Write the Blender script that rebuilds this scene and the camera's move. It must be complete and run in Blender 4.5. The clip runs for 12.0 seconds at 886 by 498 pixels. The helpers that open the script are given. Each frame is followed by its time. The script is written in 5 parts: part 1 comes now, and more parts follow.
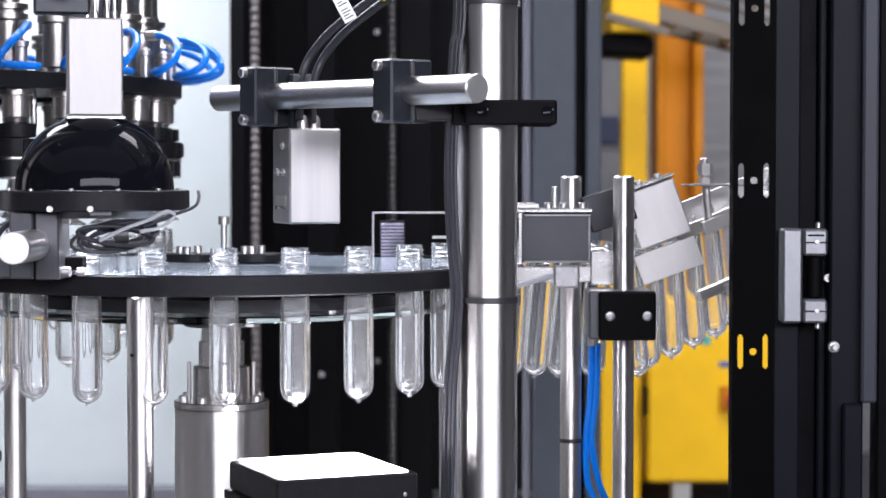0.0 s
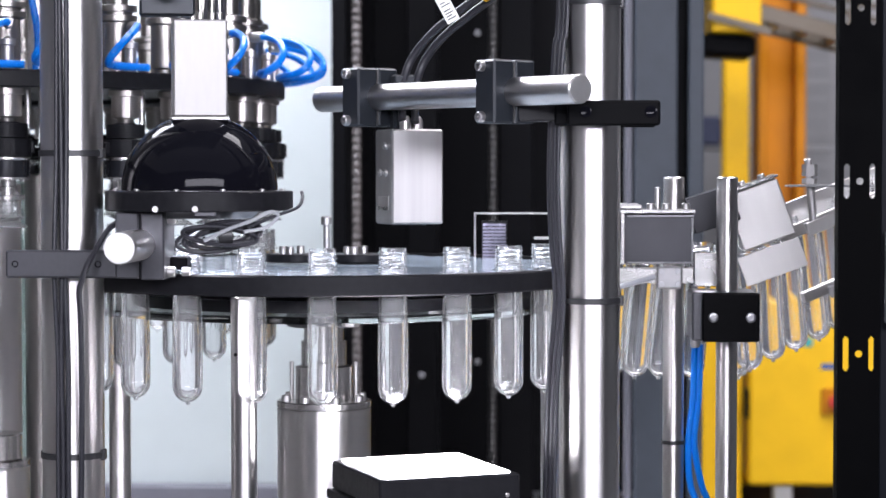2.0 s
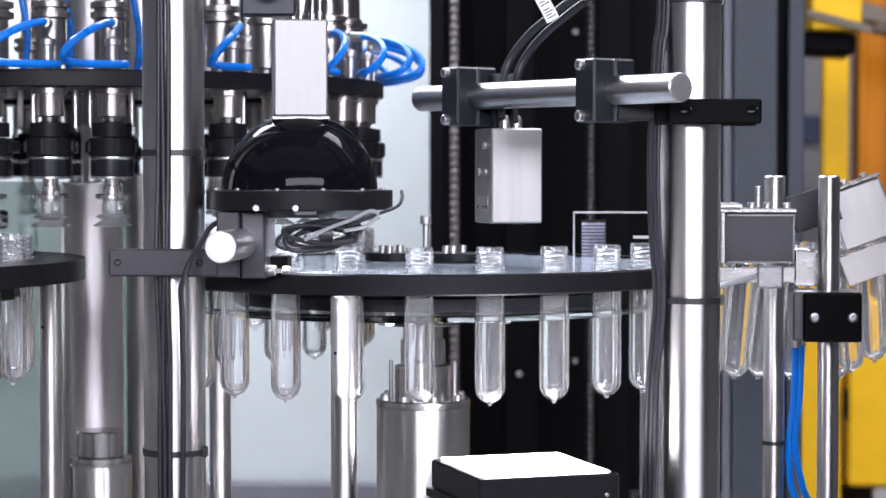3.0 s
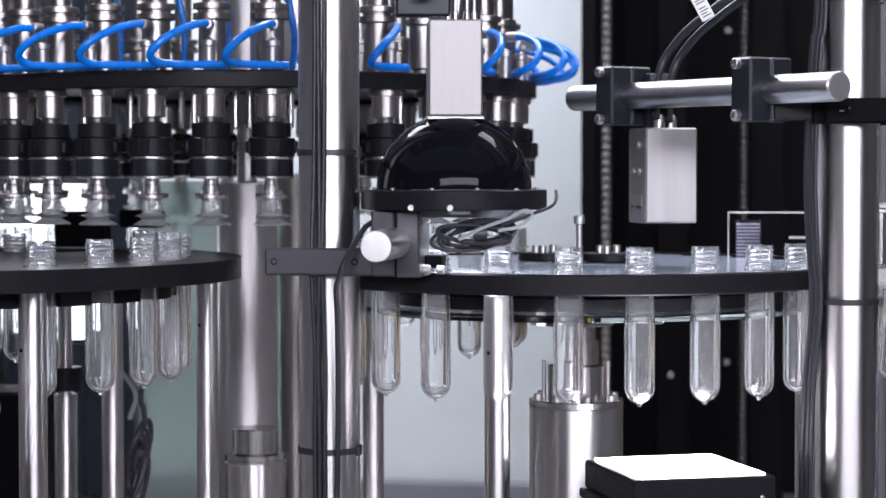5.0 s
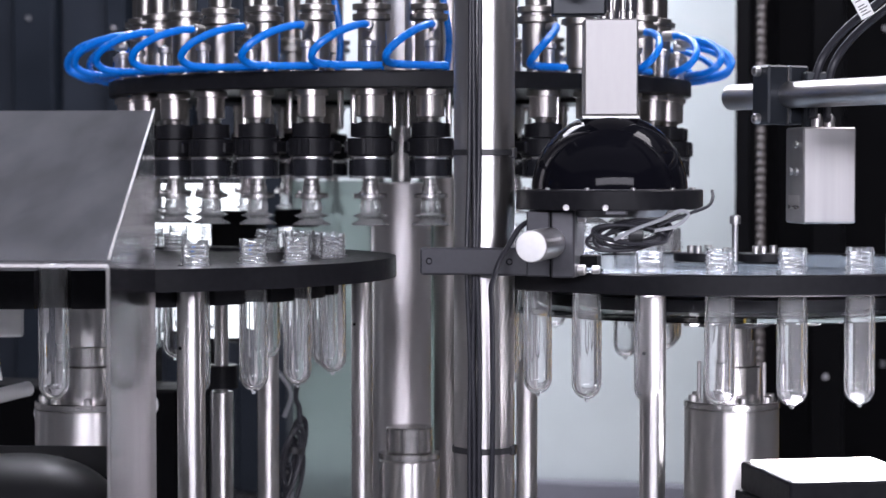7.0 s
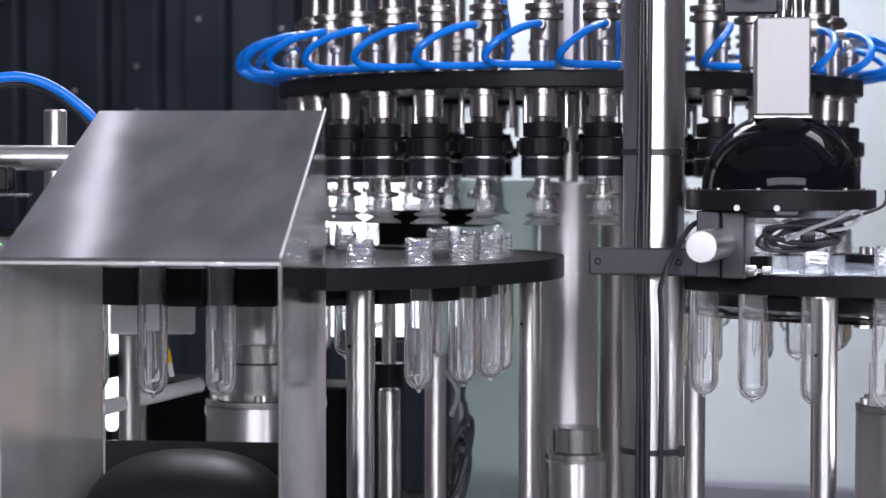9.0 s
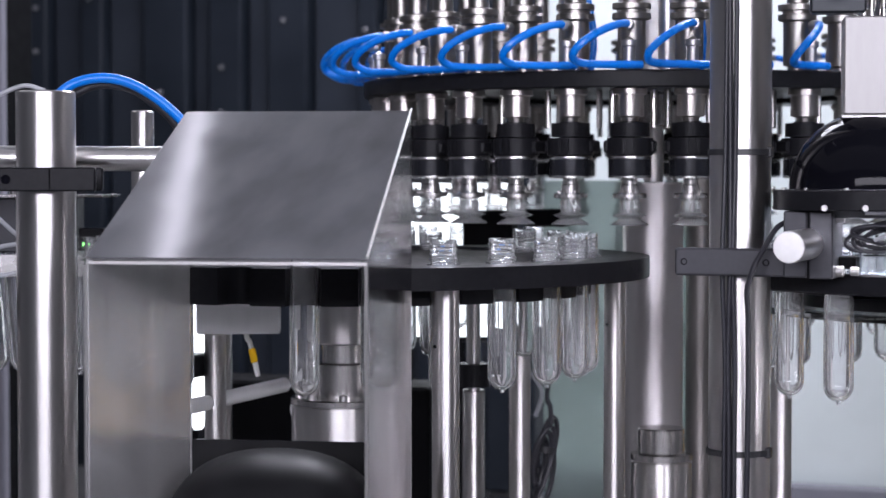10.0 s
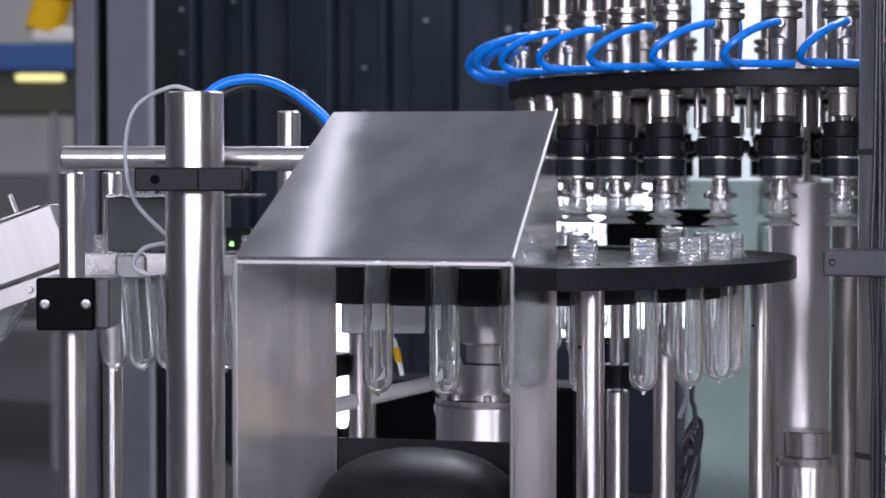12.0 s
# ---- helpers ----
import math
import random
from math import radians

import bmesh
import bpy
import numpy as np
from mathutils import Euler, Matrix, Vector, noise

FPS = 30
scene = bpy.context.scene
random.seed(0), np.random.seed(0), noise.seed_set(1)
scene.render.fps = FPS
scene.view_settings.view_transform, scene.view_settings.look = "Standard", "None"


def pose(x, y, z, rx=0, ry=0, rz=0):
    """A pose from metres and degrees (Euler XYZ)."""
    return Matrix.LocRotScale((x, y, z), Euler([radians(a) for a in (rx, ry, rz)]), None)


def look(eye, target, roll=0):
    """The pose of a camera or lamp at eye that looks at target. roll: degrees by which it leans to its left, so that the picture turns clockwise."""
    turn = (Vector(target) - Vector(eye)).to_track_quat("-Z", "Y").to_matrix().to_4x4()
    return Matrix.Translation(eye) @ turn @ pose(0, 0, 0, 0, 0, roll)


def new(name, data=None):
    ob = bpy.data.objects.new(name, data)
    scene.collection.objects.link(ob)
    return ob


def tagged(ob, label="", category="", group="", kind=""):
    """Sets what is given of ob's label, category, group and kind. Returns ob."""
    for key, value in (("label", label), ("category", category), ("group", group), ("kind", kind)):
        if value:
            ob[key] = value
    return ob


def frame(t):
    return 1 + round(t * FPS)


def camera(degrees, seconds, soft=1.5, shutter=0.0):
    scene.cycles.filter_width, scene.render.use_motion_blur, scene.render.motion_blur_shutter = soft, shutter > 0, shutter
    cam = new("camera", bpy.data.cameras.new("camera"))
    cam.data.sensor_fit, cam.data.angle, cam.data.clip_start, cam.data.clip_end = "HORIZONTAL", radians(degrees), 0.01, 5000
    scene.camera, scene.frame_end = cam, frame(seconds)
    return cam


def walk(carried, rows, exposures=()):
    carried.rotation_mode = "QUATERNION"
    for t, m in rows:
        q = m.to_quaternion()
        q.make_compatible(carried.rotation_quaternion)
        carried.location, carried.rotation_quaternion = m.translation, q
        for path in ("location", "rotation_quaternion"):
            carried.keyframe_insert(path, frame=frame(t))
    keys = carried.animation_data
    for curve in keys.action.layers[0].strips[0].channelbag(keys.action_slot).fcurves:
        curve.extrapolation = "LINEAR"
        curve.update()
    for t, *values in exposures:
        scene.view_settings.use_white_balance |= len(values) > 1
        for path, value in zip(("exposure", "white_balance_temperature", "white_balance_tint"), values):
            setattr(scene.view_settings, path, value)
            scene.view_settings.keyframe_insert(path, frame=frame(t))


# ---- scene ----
EYE = 1.30        # height of the lens above the floor
ARM = 0.0773      # the lens sits this far ahead of the tripod's axis
cam = camera(24.24, 12.0)
cam.data.dof.use_dof, cam.data.dof.focus_distance, cam.data.dof.aperture_fstop = True, 2.0, 8.0
PAN = [  # seconds, pan to the left, tilt, roll
    (0.0, -0.000, -2.093, -0.010),
    (0.5, 0.267, -2.075, 0.004),
    (1.0, 0.797, -2.080, -0.012),
    (1.5, 1.688, -2.077, 0.018),
    (2.0, 2.738, -2.075, 0.005),
    (2.5, 3.971, -2.089, -0.019),
    (3.0, 5.395, -2.100, -0.031),
    (3.5, 6.635, -2.101, -0.041),
    (5.5, 10.479, -2.106, -0.017),
    (6.0, 11.527, -2.106, -0.009),
    (6.5, 12.514, -2.105, -0.009),
    (7.0, 13.648, -2.107, -0.039),
    (9.0, 18.153, -2.118, 0.050),
    (9.5, 19.290, -2.117, 0.014),
    (10.0, 20.433, -2.112, 0.005),
    (10.5, 21.325, -2.112, 0.027),
    (11.0, 22.406, -2.112, 0.017),
    (11.5, 23.380, -2.112, 0.021),
    (12.0, 24.307, -2.112, 0.011)]


def on_tripod(pan, tilt, roll):
    a = radians(pan)
    return pose(-ARM * math.sin(a), ARM * math.cos(a) - ARM, EYE, 90 + tilt, 0, pan) @ pose(0, 0, 0, 0, 0, roll)


walk(cam, [(t, on_tripod(pan, tilt, roll)) for t, pan, tilt, roll in PAN],
     [(0.0, 0.71, 6180, 18), (1.5, 0.80, 6170, 18), (2.5, 0.71, 6150, 19), (3.7, 0.50, 6150, 20), (5.5, 0.31, 6150, 21), (7.2, 0.36, 6150, 21), (9.0, 0.32, 6150, 21), (11.0, 0.30, 6150, 21), (12.0, 0.42, 6150, 21)])

# ---- light ----
world = bpy.data.worlds.new("world")
scene.world = world
world.use_nodes = True
world.node_tree.nodes["Background"].inputs[0].default_value = (0.80, 0.88, 1.0, 1)
world.node_tree.nodes["Background"].inputs[1].default_value = 0.25


def area_lamp(name, m, sx, sy, watts, colour=(1, 1, 1)):
    data = bpy.data.lights.new(name, "AREA")
    data.shape, data.size, data.size_y, data.energy, data.color = "RECTANGLE", sx, sy, watts, colour
    ob = new(name, data)
    ob.matrix_world = m
    return ob


area_lamp("hall_window_light", look((0.99, -2.37, 2.30), (-0.325, 1.93, 1.3)), 4.8, 0.85, 185, (0.96, 0.97, 1.0))
area_lamp("hall_ceiling_light", look((-0.5, 0.0, 5.95), (-0.5, 0.01, 0)), 18.0, 12.0, 210, (0.96, 0.97, 1.0))
area_lamp("machine_ceiling_light", look((-0.9, 3.3, 2.75), (-0.9, 3.29, 0)), 1.8, 0.7, 58, (0.95, 0.98, 1.0))
area_lamp("machine_strip_light", look((-1.475, 2.25, 2.80), (-1.46, 2.1, 0)), 0.03, 1.1, 0.25, (0.97, 0.98, 1.0))
# Added fill with no known lamp behind it; brightens the yellow cabinet's front.
area_lamp("hall_back_fill", look((1.3, 3.4, 4.6), (0.8, 6.0, 0.6)), 2.0, 1.5, 118, (1.0, 0.98, 0.95))
area_lamp("workshop_light", look((-5.0, 5.5, 5.5), (-5.2, 5.9, 0)), 3.0, 3.0, 38, (1.0, 0.98, 0.95))


# ---- materials ----
def material(name, colour, rough=0.5, metal=0.0, grain=0.0, scale=40.0, stretch=(1, 1, 1), bump=0.0, glow=0.0,
             clear=0.0, ior=1.5, coat=0.0, drawn=0.0, spec=0.5):
    """A procedural surface: grain varies colour and roughness at two scales, stretched for brushed metal."""
    m = bpy.data.materials.new(name)
    m.use_nodes = True
    nt = m.node_tree
    p = nt.nodes["Principled BSDF"]
    p.inputs["Base Color"].default_value = (*colour, 1)
    p.inputs["Roughness"].default_value = rough
    p.inputs["Metallic"].default_value = metal
    p.inputs["IOR"].default_value = ior
    p.inputs["Specular IOR Level"].default_value = spec
    p.inputs["Transmission Weight"].default_value = clear
    p.inputs["Coat Weight"].default_value = coat
    if drawn:  # turned or ground round the axis: the gloss stretches along it
        tg = nt.nodes.new("ShaderNodeTangent")
        tg.direction_type, tg.axis = "RADIAL", "Z"
        nt.links.new(tg.outputs[0], p.inputs["Tangent"])
        p.inputs["Anisotropic"].default_value = drawn
        p.inputs["Anisotropic Rotation"].default_value = 0.25
    if glow:
        p.inputs["Emission Color"].default_value = (*colour, 1)
        p.inputs["Emission Strength"].default_value = glow
    if grain:
        co = nt.nodes.new("ShaderNodeTexCoord")
        mp = nt.nodes.new("ShaderNodeMapping")
        mp.inputs["Scale"].default_value = stretch
        nt.links.new(co.outputs["Object"], mp.inputs[0])
        fine = nt.nodes.new("ShaderNodeTexNoise")
        fine.inputs["Scale"].default_value, fine.inputs["Detail"].default_value = scale, 5
        nt.links.new(mp.outputs[0], fine.inputs["Vector"])
        broad = nt.nodes.new("ShaderNodeTexNoise")
        broad.inputs["Scale"].default_value, broad.inputs["Detail"].default_value = 6.0, 3
        nt.links.new(co.outputs["Object"], broad.inputs["Vector"])
        mix = nt.nodes.new("ShaderNodeMath")
        mix.operation = "ADD"
        nt.links.new(fine.outputs["Fac"], mix.inputs[0])
        nt.links.new(broad.outputs["Fac"], mix.inputs[1])
        ramp = nt.nodes.new("ShaderNodeMapRange")
        ramp.inputs["From Min"].default_value, ramp.inputs["From Max"].default_value = 0.6, 1.4
        ramp.inputs["To Min"].default_value, ramp.inputs["To Max"].default_value = 1 - grain, 1 + grain
        nt.links.new(mix.outputs[0], ramp.inputs["Value"])
        tint = nt.nodes.new("ShaderNodeVectorMath")
        tint.operation = "SCALE"
        tint.inputs[0].default_value = colour
        nt.links.new(ramp.outputs[0], tint.inputs["Scale"])
        nt.links.new(tint.outputs[0], p.inputs["Base Color"])
        rr = nt.nodes.new("ShaderNodeMath")
        rr.operation = "MULTIPLY"
        rr.inputs[1].default_value = rough
        nt.links.new(ramp.outputs[0], rr.inputs[0])
        nt.links.new(rr.outputs[0], p.inputs["Roughness"])
        if bump:
            b = nt.nodes.new("ShaderNodeBump")
            b.inputs["Strength"].default_value, b.inputs["Distance"].default_value = bump, 0.001
            nt.links.new(fine.outputs["Fac"], b.inputs["Height"])
            nt.links.new(b.outputs[0], p.inputs["Normal"])
    return m


STEEL = material("polished_steel", (0.63, 0.61, 0.60), 0.33, 1, 0.10, 60, (1, 1, 0.05), drawn=0.75)
STEEL_TURNED = material("turned_steel", (0.62, 0.60, 0.59), 0.26, 1, 0.05, 120, (0.15, 0.15, 5))
STEEL_TURNED_UP = material("turned_housing", (0.67, 0.65, 0.64), 0.30, 1, 0.10, 50, (1, 1, 0.03), drawn=0.85)
STEEL_ROD = material("ground_rod", (0.50, 0.49, 0.485), 0.31, 1, 0.10, 90, (1, 1, 0.1))
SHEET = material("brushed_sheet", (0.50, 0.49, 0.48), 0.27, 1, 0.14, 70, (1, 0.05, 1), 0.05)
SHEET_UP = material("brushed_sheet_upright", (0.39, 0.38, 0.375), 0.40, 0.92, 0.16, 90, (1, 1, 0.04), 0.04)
ALU = material("satin_aluminium", (0.45, 0.44, 0.435), 0.42, 1, 0.06, 120, (1, 1, 0.3))
ALU_CAST = material("cast_aluminium", (0.20, 0.205, 0.215), 0.45, 0.85, 0.10, 150, bump=0.1)
ALU_PLATE = material("grey_cast_plate", (0.27, 0.265, 0.27), 0.45, 0.8, 0.12, 150, bump=0.08)
BLACK_ANOD = material("black_anodised", (0.011, 0.011, 0.013), 0.36, 0.0, 0.25, 150, bump=0.04, spec=0.12)
GREY_ANOD = material("grey_anodised", (0.060, 0.060, 0.068), 0.38, 0.35, 0.12, 200)
BLACK_PAINT = material("black_powder_paint", (0.0024, 0.0024, 0.0030), 0.45, 0, 0.3, 120, bump=0.03, spec=0.035)
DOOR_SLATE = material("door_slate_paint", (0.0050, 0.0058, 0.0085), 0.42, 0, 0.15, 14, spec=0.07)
BLACK_GLOSS = material("black_gloss", (0.0042, 0.0042, 0.0065), 0.05, 0, spec=0.075)
BLACK_MATT = material("black_matt", (0.0026, 0.0026, 0.0034), 0.6, 0, 0.3, 60, spec=0.07)
RUBBER = material("cable_rubber", (0.024, 0.024, 0.030), 0.42, 0, 0.2, 80, spec=0.35)
NYLON = material("nylon_tie", (0.02, 0.02, 0.022), 0.4)
SLATE = material("slate_paint", (0.055, 0.065, 0.080), 0.42, 0, 0.12, 30, bump=0.03, spec=0.25)
SLATE_PALE = material("pale_slate_paint", (0.15, 0.15, 0.175), 0.45, 0, 0.10, 30, bump=0.03, spec=0.3)
PANEL_DARK = material("dark_panel_paint", (0.0095, 0.0125, 0.018), 0.42, 0, 0.2, 14, spec=0.22)
WALL_GREY = material("grey_panel_paint", (0.55, 0.60, 0.595), 0.5, 0, 0.05, 8)
PLASTIC = material("clear_preform_plastic", (0.985, 0.99, 0.995), 0.015, 0, clear=0.976, ior=1.46)
PLASTIC_NECK = material("neck_plastic", (0.97, 0.98, 0.99), 0.02, 0, clear=0.968, ior=1.46)
ACRYLIC = material("clear_acrylic", (0.86, 0.92, 0.91), 0.02, 0, clear=1.0, ior=1.3)
CUP = material("clear_rubber_cup", (0.85, 0.86, 0.86), 0.18, 0, clear=0.85, ior=1.4)
BLUE_HOSE = material("blue_hose", (0.001, 0.185, 0.72), 0.28, 0, 0.10, 60, spec=0.35)
BLUE_FILM = material("blue_film", (0.36, 0.43, 0.50), 0.13, 0, 0.2, 20)
GREY_HOSE = material("grey_hose", (0.30, 0.31, 0.33), 0.35)
WHITE_PLASTIC = material("white_plastic", (0.78, 0.78, 0.76), 0.4, 0, 0.05, 40)
YELLOW = material("yellow_paint", (0.86, 0.50, 0.004), 0.45, 0, 0.06, 12, spec=0.2)
ORANGE = material("orange_paint", (0.48, 0.175, 0.003), 0.45, 0, 0.1, 12, spec=0.15)
RAIL_DARK = material("weathered_rail", (0.085, 0.070, 0.052), 0.4, 0.6, 0.2, 20)
GREY_PAINT = material("grey_paint", (0.24, 0.24, 0.245), 0.5, 0, 0.1, 20)
RED = material("red_plastic", (0.55, 0.03, 0.02), 0.4)
BLUE_PAINT = material("blue_paint", (0.02, 0.09, 0.30), 0.5, 0, 0.1, 10)
OLIVE = material("olive_paint", (0.06, 0.065, 0.045), 0.6, 0, 0.1, 10)
BROWN = material("brown_board", (0.16, 0.10, 0.06), 0.7, 0, 0.2, 10)
FLOOR_MAT = material("floor_epoxy", (0.10, 0.105, 0.11), 0.35, 0, 0.15, 4)
HALL_WALL = material("hall_wall_paint", (0.55, 0.57, 0.60), 0.7, 0, 0.08, 3)
GLOW = material("light_panel_glow", (1, 1, 1), 0.5, glow=14.0)
GLOW_SOFT = material("soft_light_panel_glow", (0.93, 1.0, 0.97), 0.5, glow=1.5)
GLOW_TUBE = material("light_tube_glow", (0.95, 1.0, 0.98), 0.5, glow=2.6)
BOLT = material("zinc_bolt", (0.30, 0.30, 0.31), 0.34, 1, 0.15, 200)
GLOW_DOME = material("dome_lamp_glow", (1, 1, 1), 0.5, glow=17.0)
TOTE_BLUE = material("dull_blue_plastic", (0.055, 0.065, 0.12), 0.55, 0, 0.1, 10)
TEAL = material("teal_label", (0.03, 0.35, 0.32), 0.5)


# ---- mesh helpers ----
def finish(bm, angle=32):
    bmesh.ops.recalc_face_normals(bm, faces=bm.faces)
    for f in bm.faces:
        f.smooth = True
    for e in bm.edges:
        e.smooth = len(e.link_faces) == 2 and e.calc_face_angle(0) < radians(angle)
    return bm


def mesh_of(name, bm, mat):
    me = bpy.data.meshes.new(name)
    finish(bm).to_mesh(me)
    bm.free()
    me.materials.append(mat)
    return me


def part(name, bm, mat, parent, label="", at=None):
    ob = new(name, mesh_of(name, bm, mat))
    ob.parent = parent
    if at is not None:
        ob.matrix_local = at
    return tagged(ob, label)


def thing(name, label, category, at=None, group="", kind=""):
    ob = new(name)
    if at is not None:
        ob.matrix_world = at
    return tagged(ob, label, category, group, kind)


def solid(name, bm, mat, label, category, at=None, group="", kind=""):
    ob = new(name, mesh_of(name, bm, mat))
    if at is not None:
        ob.matrix_world = at
    return tagged(ob, label, category, group, kind)


def join(*bms):
    out = bms[0]
    for b in bms[1:]:
        me = bpy.data.meshes.new("tmp")
        b.to_mesh(me)
        b.free()
        out.from_mesh(me)
        bpy.data.meshes.remove(me)
    return out


def moved(bm, m):
    bm.transform(m)
    return bm


def block(x0, x1, y0, y1, z0, z1, bevel=0.0015):
    bm = bmesh.new()
    bmesh.ops.create_cube(bm, size=1)
    bm.transform(Matrix.Translation(((x0 + x1) / 2, (y0 + y1) / 2, (z0 + z1) / 2)) @ Matrix.Diagonal((x1 - x0, y1 - y0, z1 - z0, 1)))
    if bevel:
        bmesh.ops.bevel(bm, geom=list(bm.edges), offset=min(bevel, 0.3 * min(x1 - x0, y1 - y0, z1 - z0)), segments=1, affect="EDGES")
    return bm


def lathe(profile, n=32, closed=False):
    """Turn (radius, height) rows about z; open ends are closed with a point on the axis where the radius is 0."""
    bm = bmesh.new()
    rings = []
    for r, z in profile:
        if r < 1e-6:
            rings.append([bm.verts.new((0, 0, z))])
        else:
            rings.append([bm.verts.new((r * math.cos(2 * math.pi * i / n), r * math.sin(2 * math.pi * i / n), z)) for i in range(n)])
    pairs = list(zip(rings, rings[1:])) + ([(rings[-1], rings[0])] if closed else [])
    for a, b in pairs:
        for i in range(n):
            j = (i + 1) % n
            q = [a[i % len(a)], a[j % len(a)], b[j % len(b)], b[i % len(b)]]
            q = [v for k, v in enumerate(q) if v not in q[:k]]
            if len(q) > 2:
                bm.faces.new(q)
    return bm


def rod(r, z0, z1, n=32, edge=0.0015):
    e = min(edge, r * 0.3, (z1 - z0) * 0.3)
    return lathe([(0, z0), (r - e, z0), (r, z0 + e), (r, z1 - e), (r - e, z1), (0, z1)], n)


def between(a, b):
    a, b = Vector(a), Vector(b)
    return Matrix.Translation(a) @ (b - a).to_track_quat("Z", "Y").to_matrix().to_4x4()


def rod_between(a, b, r, n=28, edge=0.0015):
    return moved(rod(r, 0, (Vector(b) - Vector(a)).length, n, edge), between(a, b))


def spline(points, steps=8):
    pts = [Vector(p) for p in points]
    pts = [2 * pts[0] - pts[1]] + pts + [2 * pts[-1] - pts[-2]]
    out = []
    for i in range(1, len(pts) - 2):
        p0, p1, p2, p3 = pts[i - 1:i + 3]
        for k in range(steps):
            t = k / steps
            out.append(0.5 * (2 * p1 + (p2 - p0) * t + (2 * p0 - 5 * p1 + 4 * p2 - p3) * t * t + (3 * p1 - p0 - 3 * p2 + p3) * t ** 3))
    return out + [pts[-2]]


def tube(points, r, n=10, steps=8):
    """A round hose along a smooth curve."""
    path = spline(points, steps)
    bm = bmesh.new()
    rings = []
    side = None
    for i, p in enumerate(path):
        d = (path[min(i + 1, len(path) - 1)] - path[max(i - 1, 0)]).normalized()
        if side is None:
            side = d.orthogonal().normalized()
        side = (side - d * side.dot(d)).normalized()
        up = d.cross(side)
        rings.append([bm.verts.new(p + r * (math.cos(2 * math.pi * k / n) * side + math.sin(2 * math.pi * k / n) * up)) for k in range(n)])
    for a, b in zip(rings, rings[1:]):
        for k in range(n):
            bm.faces.new((a[k], a[(k + 1) % n], b[(k + 1) % n], b[k]))
    bm.faces.new(rings[0])
    bm.faces.new(rings[-1][::-1])
    return bm


def slab(outline, z0, z1):
    """A plate from a closed outline of (x, y), upright walls."""
    bm = bmesh.new()
    lo = [bm.verts.new((x, y, z0)) for x, y in outline]
    hi = [bm.verts.new((x, y, z1)) for x, y in outline]
    bm.faces.new(lo[::-1])
    bm.faces.new(hi)
    for i in range(len(lo)):
        j = (i + 1) % len(lo)
        bm.faces.new((lo[i], lo[j], hi[j], hi[i]))
    return bm


def screw_head(r=0.004, h=0.004, n=14):
    """A socket screw head along +z."""
    return lathe([(0, 0), (r, 0), (r, h * 0.85), (r * 0.85, h), (r * 0.5, h), (r * 0.5, h * 0.45), (0, h * 0.45)], n)


def ring_place(c, r, angle, z=0.0):
    """A place on a circle about c: angle 0 towards the camera's side, growing to the right."""
    a = radians(angle)
    return (c[0] + r * math.sin(a), c[1] - r * math.cos(a), z)


# ---- plan ----
RIGHT, LEFT, CAROUSEL = (-0.233, 2.164), (-0.887, 2.004), (-0.688, 2.531)
R_STAR, R_HEAD = 0.255, 0.340
TABLE = 0.62
SLOT_R, SLOT_L, SLOT_C = 6.75, 4.85, 6.4
RATE = 2.034      # pitches a second, the same for the wheels, the carousel and the line

# ---- setting ----
solid("floor", block(-14, 14, -8, 16, -0.1, 0, 0), FLOOR_MAT, "dark grey epoxy factory floor", "floor", kind="structure")
solid("ceiling", block(-14, 14, -8, 16, 6.0, 6.1, 0), HALL_WALL, "pale grey hall ceiling", "ceiling", kind="structure")
solid("wall_north", block(-14, 14, 16, 16.2, 0, 6, 0), HALL_WALL, "pale grey hall wall", "wall", kind="structure")
solid("wall_south", block(-14, 14, -8.2, -8, 0, 6, 0), HALL_WALL, "pale grey hall wall", "wall", kind="structure")
solid("wall_east", block(14, 14.2, -8, 16, 0, 6, 0), HALL_WALL, "pale grey hall wall", "wall", kind="structure")
solid("wall_west", block(-14.2, -14, -8, 16, 0, 6, 0), HALL_WALL, "pale grey hall wall", "wall", kind="structure")


